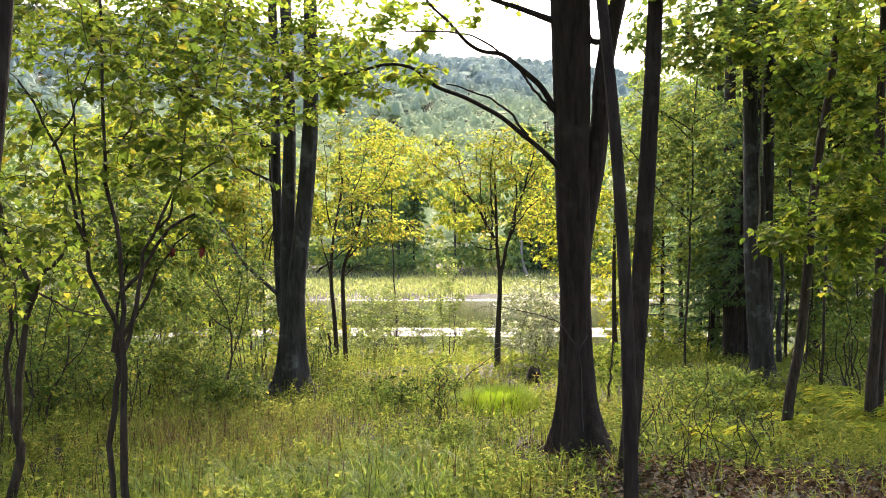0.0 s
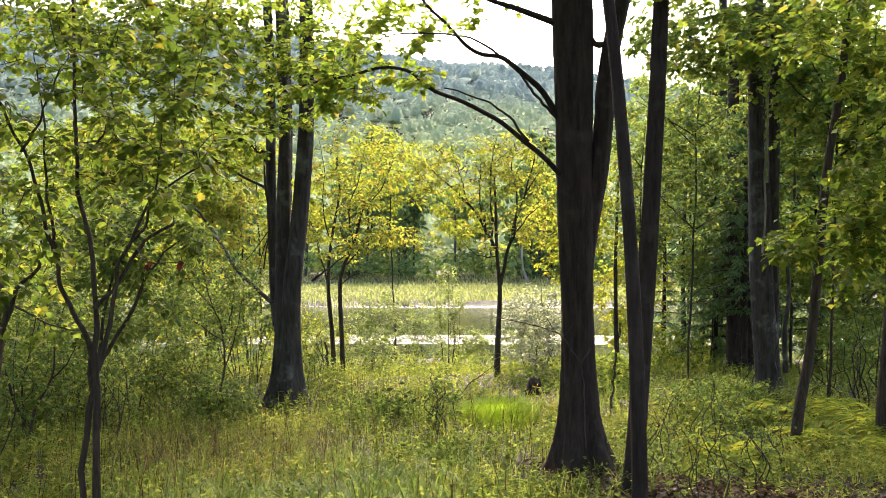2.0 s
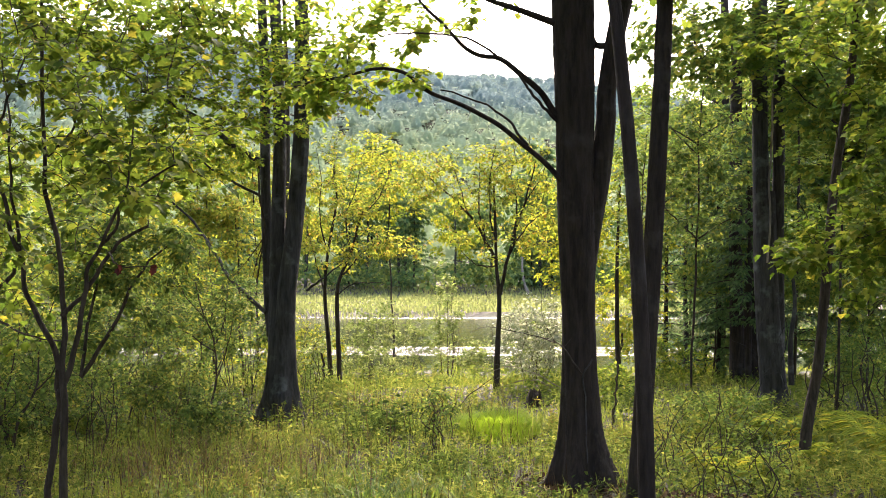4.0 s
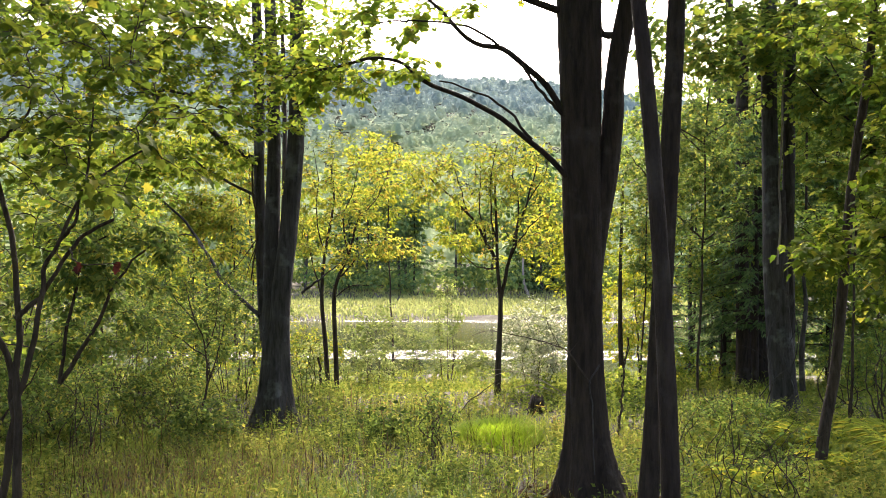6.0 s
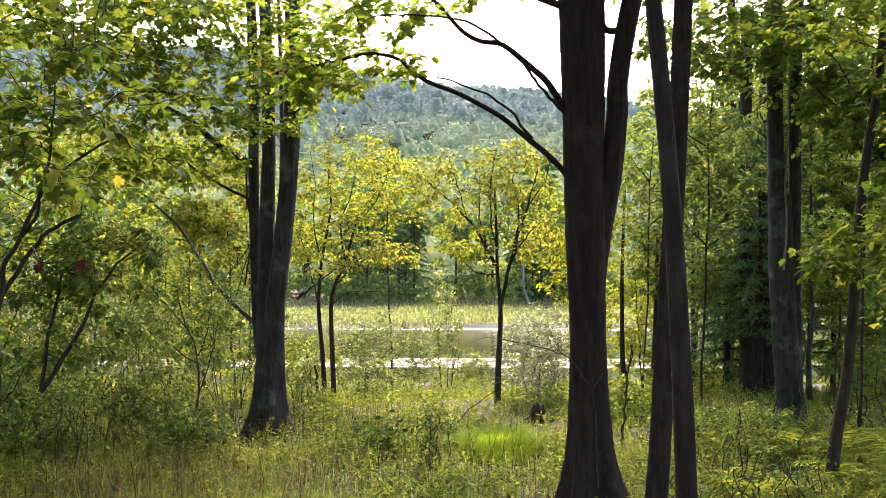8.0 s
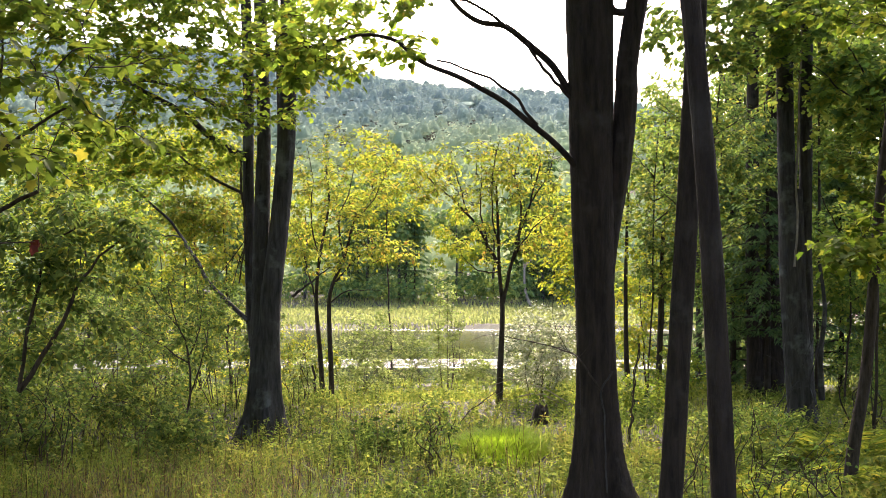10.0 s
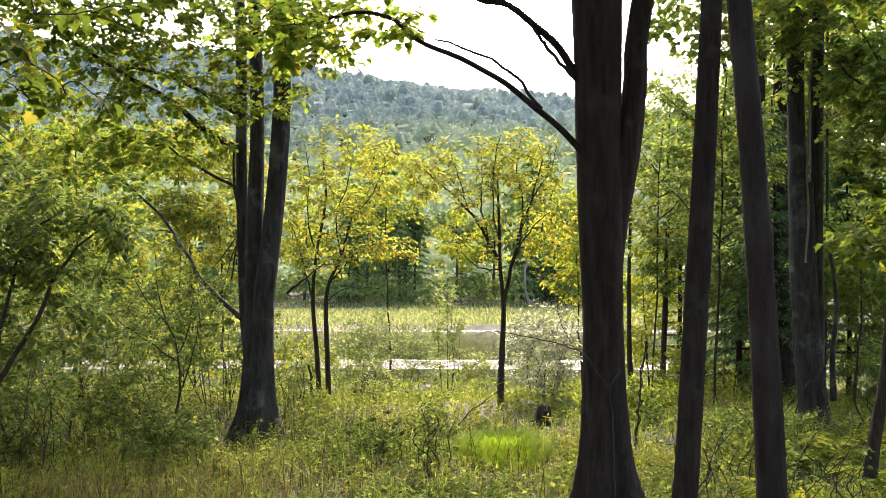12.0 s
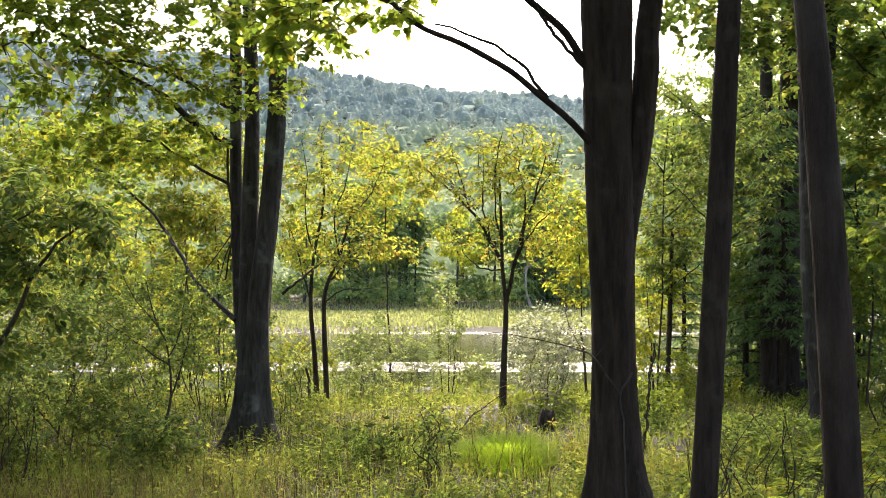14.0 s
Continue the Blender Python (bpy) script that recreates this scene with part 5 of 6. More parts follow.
# ---- the saplings in front ----
tree("forked_sapling", "young multi-stemmed sapling with thin forking branches", "tree",
     [([(-1.58, 4.75, 0.19), (-1.59, 4.75, 0.49), (-1.60, 4.75, 0.77), (-1.61, 4.75, 0.99), (-1.61, 4.75, 1.16), (-1.62, 4.75, 1.28), (-1.63, 4.75, 1.56), (-1.66, 4.75, 1.81), (-1.68, 4.75, 1.98), (-1.70, 4.75, 2.32), (-1.71, 4.75, 2.75), (-1.73, 4.75, 3.08)], 0.021, 0.006, 0),
      ([(-1.66, 4.80, 0.18), (-1.67, 4.80, 0.48), (-1.66, 4.80, 0.73), (-1.64, 4.80, 0.90), (-1.63, 4.78, 1.05)], 0.015, 0.015, 0)],
     [([(-1.62, 4.75, 1.05), (-1.66, 4.70, 1.22), (-1.74, 4.70, 1.39), (-1.77, 4.70, 1.56), (-1.84, 4.70, 1.78), (-1.93, 4.70, 2.01), (-2.00, 4.65, 2.21), (-2.06, 4.60, 2.32)], 0.014, 0.005),
      ([(-1.62, 4.75, 0.94), (-1.56, 4.75, 1.11), (-1.52, 4.75, 1.28), (-1.49, 4.75, 1.45), (-1.44, 4.75, 1.59), (-1.37, 4.75, 1.77), (-1.25, 4.75, 1.87), (-1.10, 4.75, 1.95)], 0.014, 0.004),
      ([(-1.61, 4.75, 1.28), (-1.55, 4.80, 1.35), (-1.44, 4.85, 1.56), (-1.28, 4.90, 1.68)], 0.012, 0.007),
      ([(-1.68, 4.75, 1.98), (-1.61, 4.75, 2.04), (-1.52, 4.70, 2.16)], 0.008, 0.004), ([(-1.44, 4.75, 1.59), (-1.30, 4.60, 1.72), (-1.22, 4.50, 2.09)], 0.008, 0.003),
      ([(-1.77, 4.70, 1.56), (-1.81, 4.70, 1.81), (-1.82, 4.70, 2.06), (-1.86, 4.70, 2.40)], 0.008, 0.003), ([(-1.93, 4.70, 2.01), (-1.75, 4.50, 2.15), (-1.67, 4.50, 2.36)], 0.007, 0.003), ([(-1.44, 4.85, 1.56), (-1.31, 4.60, 1.50), (-1.17, 4.63, 1.50)], 0.004, 0.0015)],
     [((-1.84, 4.60, 2.27), (0.62, 0.6, 0.5), 62), ((-1.33, 4.70, 2.26), (0.62, 0.6, 0.42), 58), ((-1.93, 4.60, 1.78), (0.5, 0.5, 0.4), 36), ((-1.21, 4.70, 1.89), (0.36, 0.45, 0.2), 22), ((-1.55, 4.70, 2.62), (0.8, 0.6, 0.25), 46), ((-1.61, 4.90, 1.77), (0.4, 0.4, 0.35), 16), ((-2.15, 5.00, 1.41), (0.4, 0.4, 0.25), 14)],
     "maple", BARK_THIN, LEAF_FORKED, 181, fine=1.65, leaves=8, leaf_len=0.3, size=0.047, twig=0.6, sides=10, spread=0.8, flat=0.26)
# leaf darker than the maple's: shade on this sapling put into its colour
tree("thin_sapling", "thin crooked sapling with few leaves", "tree",
     [([(-2.94, 6.40, -0.29), (-2.85, 6.40, 0.13), (-2.87, 6.40, 0.29), (-2.84, 6.40, 0.55), (-2.81, 6.40, 0.82), (-2.79, 6.40, 1.09), (-2.81, 6.40, 1.28), (-2.91, 6.40, 1.50), (-2.98, 6.40, 1.73), (-3.04, 6.40, 2.19)], 0.034, 0.010, 0),
      ([(-2.87, 6.40, 0.25), (-2.92, 6.40, 0.51), (-2.95, 6.40, 0.74), (-2.91, 6.40, 1.05), (-2.95, 6.40, 1.35), (-3.02, 6.40, 1.66)], 0.025, 0.01, 0)],
     [([(-2.79, 6.40, 1.09), (-2.70, 6.40, 1.28), (-2.57, 6.40, 1.50), (-2.54, 6.40, 1.66)], 0.020, 0.007), ([(-2.72, 6.40, 1.20), (-2.41, 6.20, 1.10), (-2.08, 6.00, 1.06)], 0.008, 0.003)],
     [((-2.76, 6.40, 1.54), (0.6, 0.5, 0.4), 44), ((-2.91, 6.40, 2.04), (0.6, 0.6, 0.5), 44), ((-2.53, 6.30, 1.13), (0.4, 0.4, 0.2), 10)],
     "maple", BARK_THIN, LEAF_FORKED, 182, leaves=10, leaf_len=0.4, size=0.058, twig=0.7)
tree("ash_sapling", "leaning sapling with dense dark green leaflets", "tree",
     [([(-2.99, 8.60, 0.57), (-2.77, 8.60, 0.93), (-2.56, 8.60, 1.30), (-2.42, 8.60, 1.55), (-2.17, 8.70, 1.78)], 0.022, 0.006, 0)], [([(-2.99, 8.60, 0.57), (-2.94, 8.70, 1.22), (-2.84, 8.80, 1.60), (-2.66, 8.80, 1.79)], 0.016, 0.005)],
     [((-2.61, 8.70, 1.59), (0.65, 0.6, 0.38), 90), ((-2.98, 8.70, 1.74), (0.6, 0.6, 0.5), 70), ((-2.76, 8.90, 1.07), (0.5, 0.5, 0.4), 44), ((-3.12, 8.70, 1.07), (0.5, 0.5, 0.5), 40), ((-2.24, 8.80, 1.71), (0.35, 0.4, 0.22), 26)],
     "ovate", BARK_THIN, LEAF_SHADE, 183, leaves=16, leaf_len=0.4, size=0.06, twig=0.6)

# ---- upper crowns of the tall trees, out of view, added to shade the clearing ----
def shade_crown(owner, centre, radii, seed, count=2800):
    rng = np.random.default_rng(seed)
    p = in_ellipsoid(rng, count, centre, radii, 0.15)
    v, t = leaf_cloud("ovate", p, rng.normal(size=p.shape), np.array([0, 0, 1.0]) + rng.normal(0, 0.6, p.shape), rng.uniform(0.18, 0.3, len(p)))
    tagged(solid("shade_crown", mesh_of("shade_crown", v, t), LEAF_MAPLE, owner), kind="stuff")


# placed and sized by where their shade should fall
for name, c, r in (("large_maple_tree", (0.4, 8.0, 9.2), (5.2, 4.2, 2.2)), ("triple_maple_tree", (-2.6, 13.0, 11.2), (2.8, 2.4, 1.9)),
                   ("grey_twin_maple_tree", (4.8, 14.5, 9.6), (3.1, 2.6, 2.2)), ("slanting_maple_tree", (2.6, 7.6, 7.6), (2.2, 2.0, 1.8)),
                   ("dark_trunk_pair", (4.9, 20.6, 9.3), (3.4, 2.6, 2.2)), ("leaning_pole_tree", (0.4, 4.4, 6.8), (1.0, 1.0, 0.9))):
    shade_crown(bpy.data.objects[name], c, r, 200 + len(name), {"triple_maple_tree": 900, "dark_trunk_pair": 1900, "grey_twin_maple_tree": 1500, "large_maple_tree": 5200}.get(name, 2800))


def shade_maple(x, y, seed):
    """A tall maple added to shade the bank, its crown high above the view."""
    rng = np.random.default_rng(seed)
    f = on_ground(x, y)
    e = root("shade_maple_tree", f, "tall slim maple added on the bank for shade, its crown out of view", "tree", "tall maples on the bank")
    (v, w), line = wood([f, (x + 0.2, y, 4.0), (x, y, 10.0)], 0.065, 0.04, 9, 24, rng)
    solid("trunk", mesh_of("trunk", v, None, w, True), BARK_THIN, e)
    shade_crown(e, (x + 0.3, y, 10.0), (3.6, 3.2, 2.9), seed + 1, 2400)


shade_maple(-9.6, 20.0, 410)
shade_maple(-10.8, 17.0, 412)
shade_maple(-3.75, 22.5, 414)

# ---- ferns ----
def frond_mesh(rng, length):
    """One arching fern frond: a thin rachis with paired tapering leaflets."""
    n = 15
    s = np.linspace(0.12, 1.0, n)
    rise = lambda f: np.column_stack([0 * f, length * f * (1 - 0.15 * f), length * (0.75 * f - 0.72 * f * f)])
    p = rise(s)
    w = length * 0.26 * np.sin(np.pi * np.clip(s * 0.92 + 0.1, 0, 1)) + 0.01
    pos, al, nor, siz = [], [], [], []
    for side in (-1, 1):
        pos.append(p)
        al.append(np.column_stack([side * np.ones(n), 0.35 + rng.normal(0, 0.08, n), rng.normal(-0.1, 0.1, n)]))
        nor.append(np.tile([0, 0.3, 1.0], (n, 1)))
        siz.append(w)
    v, t = leaf_cloud("narrow", np.vstack(pos), np.vstack(al), np.vstack(nor), np.concatenate(siz))
    rv, rq = tube(rise(np.linspace(0, 1, 7)), np.linspace(0.004, 0.001, 7), 3)
    return mesh_of("frond", np.vstack([v, rv]), t, rq + len(v))


def build_ferns():
    rng = np.random.default_rng(301)
    meshes = [frond_mesh(rng, L) for L in (0.55, 0.62, 0.7, 0.58)]
    for m in meshes:
        m.materials.append(FERN)
    for _ in range(34):
        y = rng.uniform(9.3, 12.8)
        x = rng.uniform(0.27, 0.50) * y
        if abs(x - 3.62) < 0.2 and abs(y - 10.1) < 0.3:
            continue
        f = root("fern", on_ground(x, y, 0.0), "yellow-green woodland fern with arching fronds", "fern", "ferns in the clearing")
        for a in np.arange(8) * 0.785 + rng.normal(0, 0.2, 8):
            k = rng.uniform(0.75, 1.15)
            o = new("frond", meshes[rng.integers(0, 4)])
            o.parent = f
            o.matrix_basis = Matrix.Rotation(a, 4, "Z") @ Matrix.Rotation(rng.normal(0.15, 0.15), 4, "X") @ Matrix.Diagonal((k, k, k, 1))


build_ferns()


# ---- stump, fallen wood, vines ----
def build_stump():
    rng = np.random.default_rng(311)
    x, y, z = on_ground(1.44, 15.25, 0.05)
    e = root("tree_stump", (x, y, z), "dark rotten broken tree stump in the grass", "stump")
    sides = 18
    line = [(x, y, z), (x, y, z + 0.08), (x + 0.01, y, z + 0.16), (x + 0.015, y, z + 0.23), (x + 0.02, y, z + 0.29)]
    v, q = tube(line, [0.115, 0.11, 0.105, 0.095, 0.075], sides, 0.07, 0, 0.0, rng)
    v = v.reshape(5, sides, 3)
    jag = rng.uniform(-0.04, 0.04, sides)
    v[4, :, 2] += jag
    v[3, :, 2] += jag * 0.4
    inner = np.array([x, y, 0]) + (v[4] - np.array([x, y, 0])) * np.array([0.6, 0.6, 1]) - np.array([0, 0, 0.07])
    V = np.vstack([v.reshape(-1, 3), inner, [[x, y, z + 0.2]]])
    j = np.arange(sides)
    k = (j + 1) % sides
    q = np.vstack([q, np.column_stack([4 * sides + j, 4 * sides + k, 5 * sides + k, 5 * sides + j])])
    t = np.column_stack([5 * sides + j, 5 * sides + k, np.full(sides, 6 * sides)])
    solid("stump_wood", mesh_of("stump_wood", V, t, q, False), BARK_THIN, e)
    for a in (0.4, 2.3, 4.1):
        pts = [(x + 0.12 * math.cos(a), y + 0.12 * math.sin(a), z + 0.08), (x + 0.26 * math.cos(a), y + 0.26 * math.sin(a), z + 0.04), (x + 0.4 * math.cos(a + 0.2), y + 0.4 * math.sin(a + 0.2), z - 0.02)]
        (rv, rq), _ = wood(pts, 0.035, 0.012, 7, 8, rng)
        solid("root", mesh_of("root", rv, None, rq, True), BARK_MAIN, e)


build_stump()


def dead_branch(name, label, pts, r0, r1, seed, twigs=5, mat=BARK_PALE, reach=0.35, category="branch"):
    """A bare fallen or hanging branch with a few side twigs."""
    rng = np.random.default_rng(seed)
    e = root(name, pts[0], label, category)
    (v, q), line = wood(pts, r0, r1, 7, 6 * len(pts), rng, 0.05)
    solid("stick", mesh_of("stick", v, None, q, True), mat, e)
    for _ in range(twigs):
        i = rng.integers(len(line) // 4, len(line) - 1)
        d = line[i] - line[max(0, i - 2)]
        d = d / (np.linalg.norm(d) + 1e-6) + rng.normal(0, 0.6, 3)
        L = reach * rng.uniform(0.5, 1.2)
        (v, q), _ = wood([line[i], line[i] + d * L * 0.5 + rng.normal(0, 0.03, 3), line[i] + d * L], max(r1 * 0.8, 0.003), 0.0015, 4, 6, rng)
        solid("twig", mesh_of("twig", v, None, q, True), mat, e)
    return e


dead_branch("fallen_branch", "grey fallen branch lying in the grass by the pond", [on_ground(2.35, 16.3, 0), (1.74, 16.60, -0.46), (1.43, 17.00, -0.47), (0.99, 17.40, -0.64)], 0.022, 0.008, 321, 7)
dead_branch("fallen_branch", "thin pale fallen branch arching over the grass", [(2.08, 16.20, -0.56), (1.62, 16.40, -0.29), (1.16, 16.80, -0.21), (0.67, 17.00, -0.39)], 0.011, 0.004, 322, 7)
dead_branch("fallen_branch", "dark forked stick leaning in the grass", [(0.20, 11.00, -0.69), (0.37, 11.10, -0.55), (0.64, 11.20, -0.48)], 0.014, 0.006, 323, 3, BARK_THIN, 0.2)
dead_branch("fallen_branch", "thin bare stick leaning in the meadow", [(0.17, 14.00, -0.57), (0.47, 14.20, -0.31), (0.87, 14.40, -0.03)], 0.010, 0.004, 324, 3, BARK_THIN, 0.3)
for k in range(7):
    rr = np.random.default_rng(330 + k)
    x, y, a = rr.uniform(0.5, 1.2), rr.uniform(6.3, 8.2), rr.uniform(0.3, 1.5)
    g = lambda f: (x + f * math.cos(a), y + f * math.sin(a), float(ground_z(x + f * math.cos(a), y + f * math.sin(a))) + 0.03 + 0.05 * f)
    dead_branch("fallen_twig", "thin dark dead twig on the ground below the maple", [g(0), g(0.3), g(0.65)], 0.009, 0.003, 340 + k, 3, BARK_THIN, 0.2)
dead_branch("hanging_dead_branch", "thin bare dead branch caught on the large maple", [(1.27, 8.82, 0.55), (1.18, 8.80, 0.68), (1.09, 8.90, 0.80), (0.95, 9.20, 0.85), (0.74, 9.60, 0.89), (0.50, 9.90, 0.91)], 0.008, 0.003, 325, 5, BARK_THIN, 0.25)
dead_branch("vine", "thin woody vine running down the trunk of the maple", [(1.35, 8.84, 0.70), (1.26, 8.80, 0.55), (1.29, 8.78, 0.33), (1.28, 8.76, 0.08), (1.29, 8.74, -0.18)], 0.007, 0.006, 326, 0, BARK_GREY, 0.2, "vine")


def vine_sapling():
    """A dead thin sapling with a vine wound round it."""
    rng = np.random.default_rng(327)
    f = on_ground(2.13, 12.28)
    e = root("vine_wrapped_sapling", f, "thin dead sapling wrapped in a twisting vine", "sapling")
    pts = [f, (2.15, 12.28, -0.2), (2.19, 12.28, 0.15), (2.26, 12.3, 0.68)]
    (v, q), line = wood(pts, 0.012, 0.007, 7, 40, rng)
    solid("stem", mesh_of("stem", v, None, q, True), BARK_THIN, e)
    a = np.linspace(0, 34, 40)
    w = line + np.column_stack([np.cos(a), np.sin(a), 0 * a]) * 0.019
    v, q = tube(spline(w, 120), np.full(120, 0.007), 5)
    solid("vine", mesh_of("vine", v, None, q, True), BARK_THIN, e)


vine_sapling()

# bare and sparse small bushes
shrub("dark_seedling", "small dark twiggy seedling in the grass", (0.01, 11.00, -0.78), 0.26, 0.75, 8, 90, "ovate", LEAF_SHADE, 351, 8, 0.04, stout=1.9)
for k, (x, y, w, h, tp) in enumerate([(1.95, 7.3, 0.35, 0.75, 22), (2.45, 8.0, 0.4, 0.85, 30), (1.75, 8.6, 0.35, 0.7, 22), (3.0, 9.2, 0.4, 0.8, 30), (2.15, 9.6, 0.45, 0.95, 30), (2.75, 10.3, 0.45, 0.95, 30)]):
    shrub("twiggy_bush", "sparse twiggy bush with few small leaves", (x, y), w, h, 6, int(tp * 1.5), "ovate", LEAF_SHADE, 360 + k, 4, 0.04, group="twiggy bushes", stout=1.25)
for k, (x, y, w, h) in enumerate([(5.65, 12.8, 0.5, 1.3), (6.1, 13.6, 0.5, 1.5), (5.2, 13.2, 0.45, 1.1)]):
    shrub("bare_bush", "bare dark-stemmed bush in the shade", (x, y), w, h, 8, 30, "ovate", LEAF_SHADE, 370 + k, 3, 0.045, group="bare bushes", stout=2.2)
for k, (x, y, w, h) in enumerate([(-3.6, 10.6, 0.5, 1.2), (-4.1, 8.6, 0.55, 1.5), (-5.0, 11.0, 0.6, 1.7), (-2.2, 16.0, 0.5, 1.2)]):
    shrub("thin_bush", "thin tangled bush of bare brown stems with few leaves", (x, y), w, h, 8, 50, "round", LEAF_SHADE, 380 + k, 13, 0.045, group="thin bushes", stout=1.2)

tree("crooked_sapling", "small crooked sapling with bare lower stem and fine leaves", "tree",
     [([on_ground(-2.79, 12.3), (-2.78, 12.3, -0.3), (-2.74, 12.3, 0.1), (-2.76, 12.3, 0.5), (-2.88, 12.3, 0.85), (-3.0, 12.3, 1.3)], 0.018, 0.006, 0)],
     [([(-2.74, 12.3, 0.1), (-2.58, 12.2, 0.5), (-2.5, 12.2, 0.95)], 0.010, 0.004), ([(-2.76, 12.3, 0.5), (-2.66, 12.4, 0.85), (-2.62, 12.4, 1.3)], 0.009, 0.003),
      ([(-2.76, 12.3, 0.45), (-3.1, 12.2, 0.7), (-3.4, 12.1, 0.95)], 0.009, 0.003), ([(-2.88, 12.3, 0.85), (-3.2, 12.4, 1.2), (-3.35, 12.4, 1.6)], 0.007, 0.003)],
     [((-3.0, 12.3, 1.2), (0.75, 0.6, 0.65), 120), ((-2.6, 12.3, 0.9), (0.4, 0.4, 0.5), 50)],
     "round", BARK_THIN, LEAF_SHADE, 385, leaves=12, leaf_len=0.35, size=0.048, twig=0.6)

tree("bare_stemmed_shrub", "old shrub of dark bare stems splitting near the ground", "shrub",
     [([on_ground(-4.15, 9.8), (-4.18, 9.8, -0.1), (-4.35, 9.8, 0.35), (-4.42, 9.8, 0.85), (-4.36, 9.8, 1.4)], 0.019, 0.006, 0),
      ([on_ground(-4.12, 9.8), (-4.05, 9.8, 0.0), (-3.88, 9.8, 0.3), (-3.86, 9.8, 0.7), (-3.72, 9.8, 1.15)], 0.016, 0.005, 0),
      ([on_ground(-4.17, 9.85), (-4.2, 9.85, 0.2), (-4.12, 9.85, 0.6), (-4.02, 9.85, 1.2)], 0.012, 0.004, 0)],
     [([(-3.88, 9.8, 0.3), (-3.66, 9.7, 0.5), (-3.52, 9.6, 0.86)], 0.009, 0.003), ([(-4.35, 9.8, 0.35), (-4.6, 9.7, 0.6), (-4.72, 9.7, 0.95)], 0.009, 0.003), ([(-3.86, 9.8, 0.7), (-4.0, 9.7, 1.0), (-3.98, 9.7, 1.3)], 0.007, 0.003)],
     [((-4.1, 9.8, 1.05), (0.7, 0.5, 0.5), 46)], "round", BARK_THIN, LEAF_SHADE, 386, leaves=5, leaf_len=0.3, size=0.05, twig=0.8)
for k in range(9):
    rr = np.random.default_rng(700 + k)
    x, y, a = rr.uniform(-5.0, -3.4), rr.uniform(11.6, 13.6), rr.uniform(-0.5, 3.6)
    z, d = float(ground_z(x, y)), rr.uniform(0.7, 1.3)
    dead_branch("fallen_branch", "dark dead branch tangled in the thicket", [(x, y, z), (x + 0.5 * d * math.cos(a), y + 0.2 * math.sin(a), z + 0.35 + 0.2 * rr.random()), (x + d * math.cos(a), y + 0.4 * math.sin(a), z + 0.45 + 0.35 * rr.random())], 0.014, 0.004, 710 + k, 6, BARK_THIN, 0.45)

# dry stalks among the grass on the shaded bank
def build_stalks():
    rng = np.random.default_rng(391)
    x, y = rng.uniform(-6.5, 1.0, 2200), rng.uniform(5.5, 15.5, 2200)
    k = np.abs(x) < 0.5 * y + 0.8
    join_stuff("dry_stalks", "thin dry brown stalks standing among the grass", "stalks", [blades(rng, x[k], y[k], rng.uniform(0.25, 0.65, k.sum()), rng.uniform(0.004, 0.008, k.sum()), 0.35)], LITTER)


build_stalks()


# curled dead leaves still hanging on the forked sapling
def withered_leaf(place, seed):
    rng = np.random.default_rng(seed)
    n = 3
    pos = np.array([place] * n) + rng.normal(0, 0.006, (n, 3))
    v, t = leaf_cloud("maple", pos, np.array([[0.1, 0.1, -1.0]] * n) + rng.normal(0, 0.25, (n, 3)), rng.normal(0, 1, (n, 3)), np.array([0.032, 0.036, 0.03]))
    solid("withered_leaf", mesh_of("withered_leaf", v, t), WITHERED, bpy.data.objects["forked_sapling"], "curled dark red dead leaf")


withered_leaf((-1.17, 4.63, 1.50), 401)
withered_leaf((-1.31, 4.60, 1.50), 402)

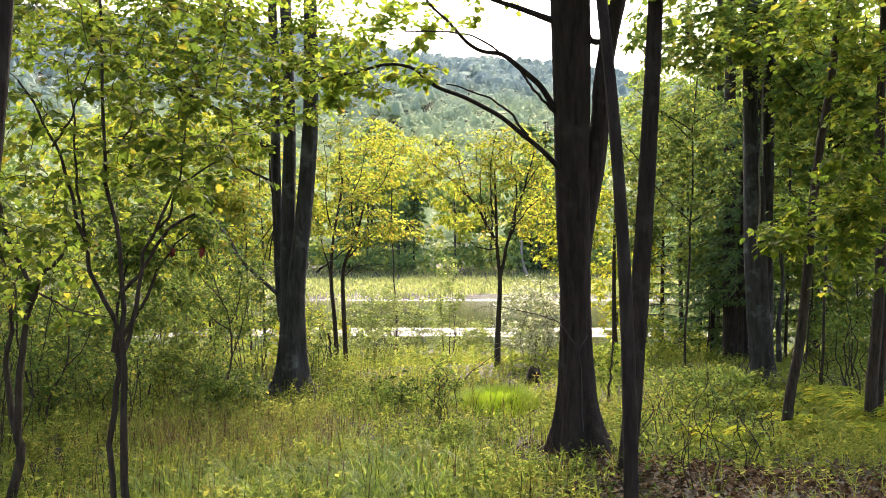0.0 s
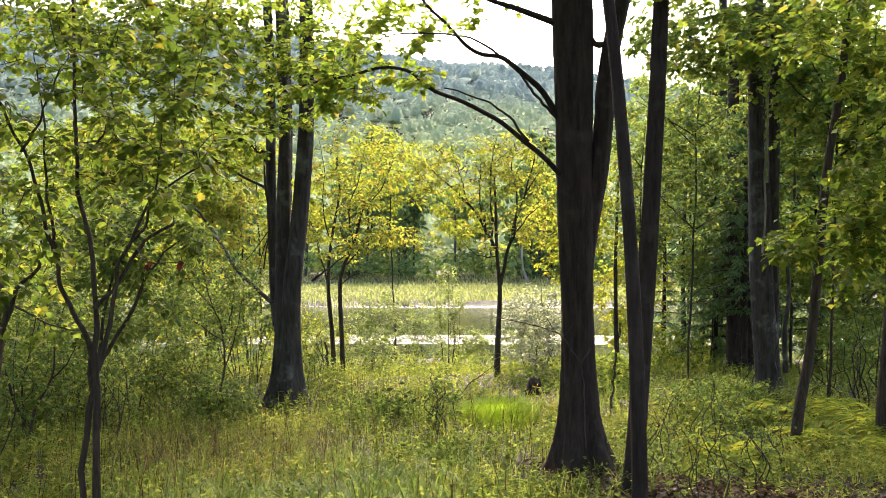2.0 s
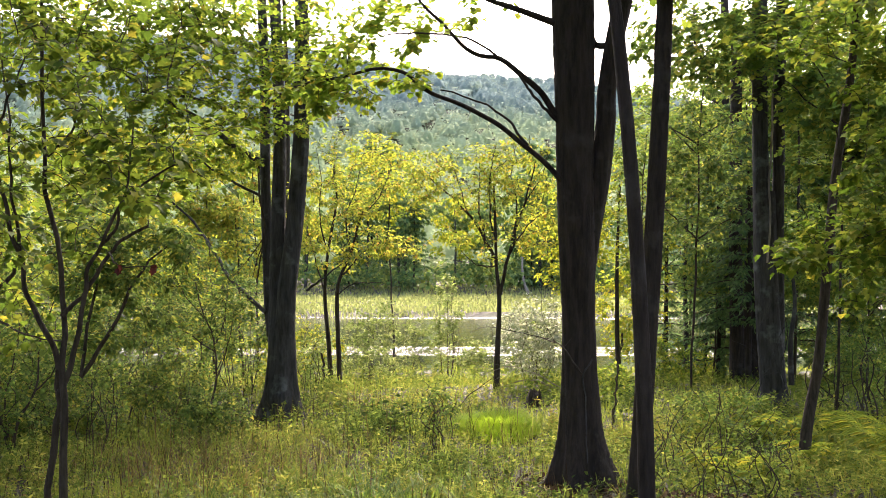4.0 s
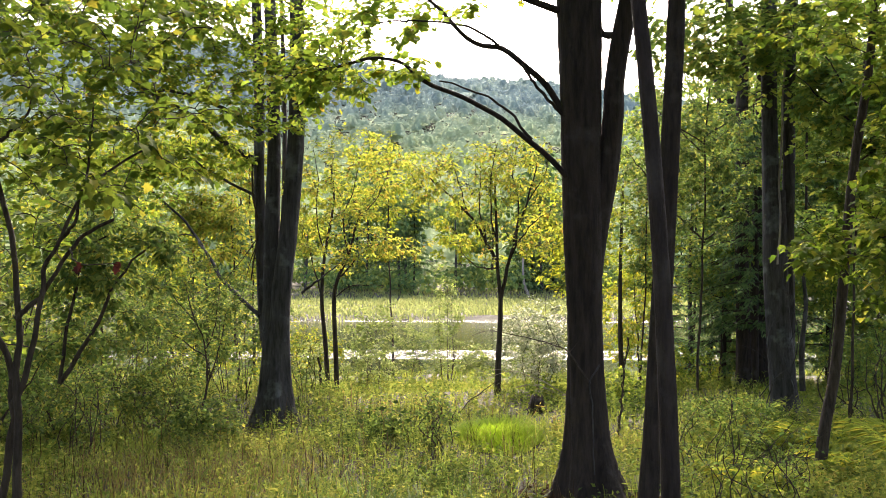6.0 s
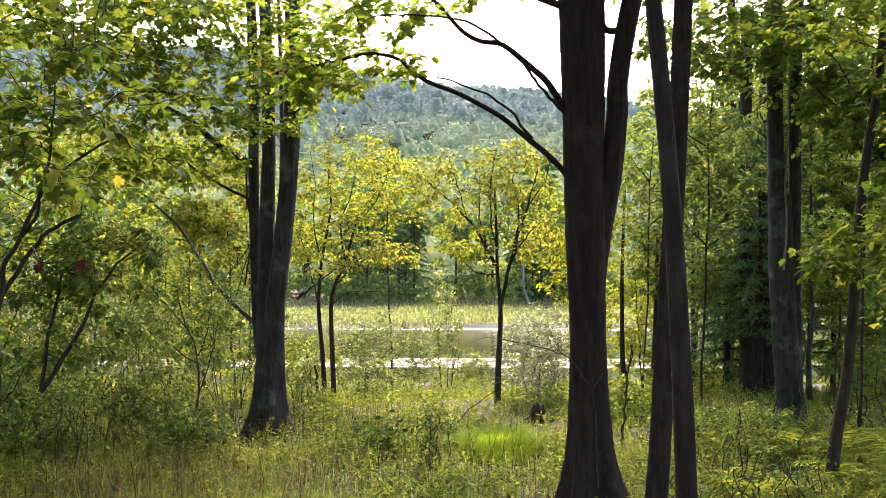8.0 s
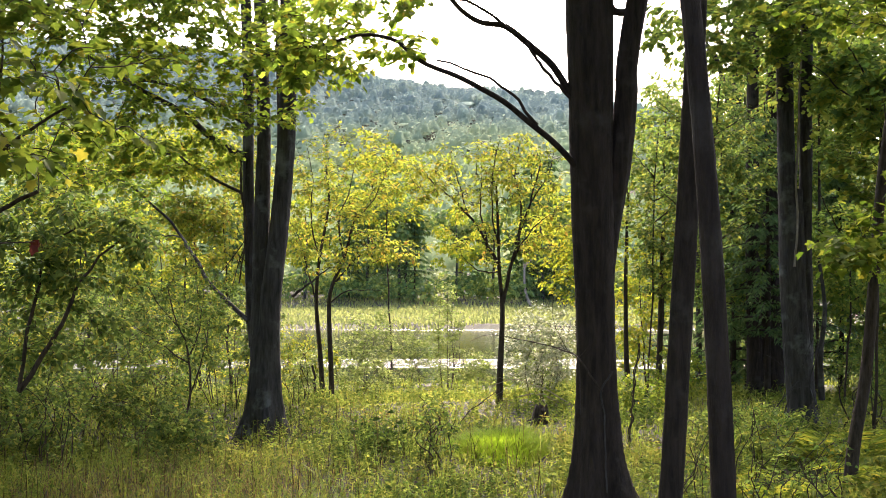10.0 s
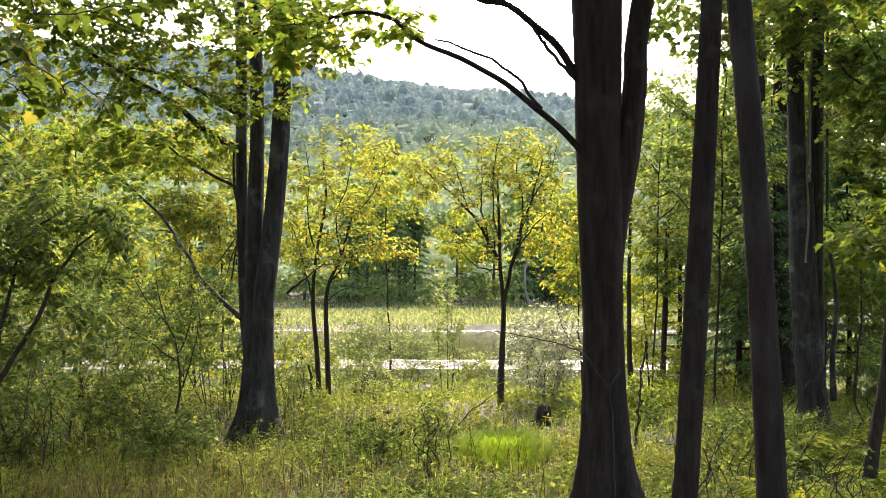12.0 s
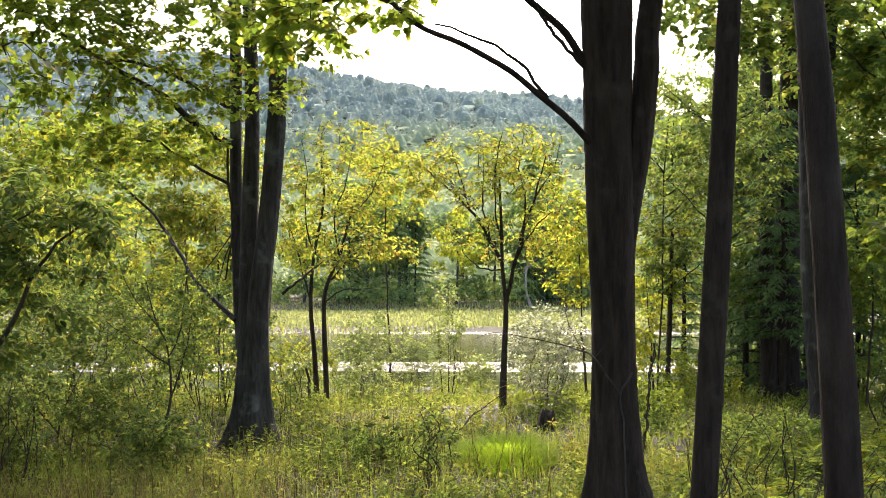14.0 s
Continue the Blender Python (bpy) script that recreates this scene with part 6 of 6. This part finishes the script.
# bare creepers round the foot of the grey maple
for k, pts in enumerate([[(4.45, 14.00, -0.41), (4.53, 13.95, 0.01), (4.48, 14.00, 0.51), (4.70, 14.10, 1.01)], [(4.92, 14.00, -0.39), (4.81, 14.00, 0.09), (4.90, 14.00, 0.51), (4.83, 14.10, 1.17)],
                         [(4.60, 13.90, -0.41), (4.80, 13.90, -0.15), (4.70, 13.95, 0.26), (4.86, 14.00, 0.68)], [(4.24, 13.80, -0.36), (4.39, 13.90, -0.15), (4.64, 13.90, 0.10)]]):
    dead_branch("creeper", "thin bare creeper climbing the grey maple", pts, 0.009, 0.004, 420 + k, 5, BARK_GREY, 0.25, "vine")

dead_branch("vine", "pale thin vine climbing between the grey stems", [(4.69, 14.20, 1.56), (4.74, 14.25, 2.08), (4.78, 14.30, 2.83), (4.81, 14.30, 3.57), (4.83, 14.30, 4.40), (4.86, 14.30, 5.23)], 0.016, 0.012, 431, 0, BARK_PALE, 0.2, "vine")
dead_branch("vine", "dark thin vine hanging beside the triple maple", [(-2.52, 13.85, 2.98), (-2.51, 13.80, 2.54), (-2.45, 13.75, 2.18), (-2.43, 13.75, 1.97), (-2.46, 13.75, 1.68), (-2.53, 13.80, 1.33)], 0.014, 0.010, 432, 3, BARK_THIN, 0.5, "vine")
dead_branch("leaning_snag", "bare dead pole leaning among the trees", [on_ground(8.2, 24.0, 0.05), (7.6, 24.2, 2.0), (6.76, 24.50, 6.33), (6.32, 24.70, 7.19)], 0.09, 0.05, 433, 3, BARK_GREY, 0.6, "dead tree")
tree("distant_trunk", "straight dark trunk far among the trees", "tree", [([on_ground(7.4, 26.0), (7.5, 26.0, 2.5), (7.60, 26.00, 6.80), (7.59, 26.00, 9.03), (7.6, 26.0, 11.0)], 0.15, 0.09, 0.1)], [], [], "ovate", BARK_MAIN, LEAF_GREEN, 434)

dead_branch("dead_snag", "pale bare dead trunk among the trees on the far shore", [on_ground(8.3, 93.0, 0.1), (7.75, 93.00, 0.44), (7.70, 93.00, 2.90)], 0.17, 0.09, 441, 4, BARK_PALE, 1.2, "dead tree")
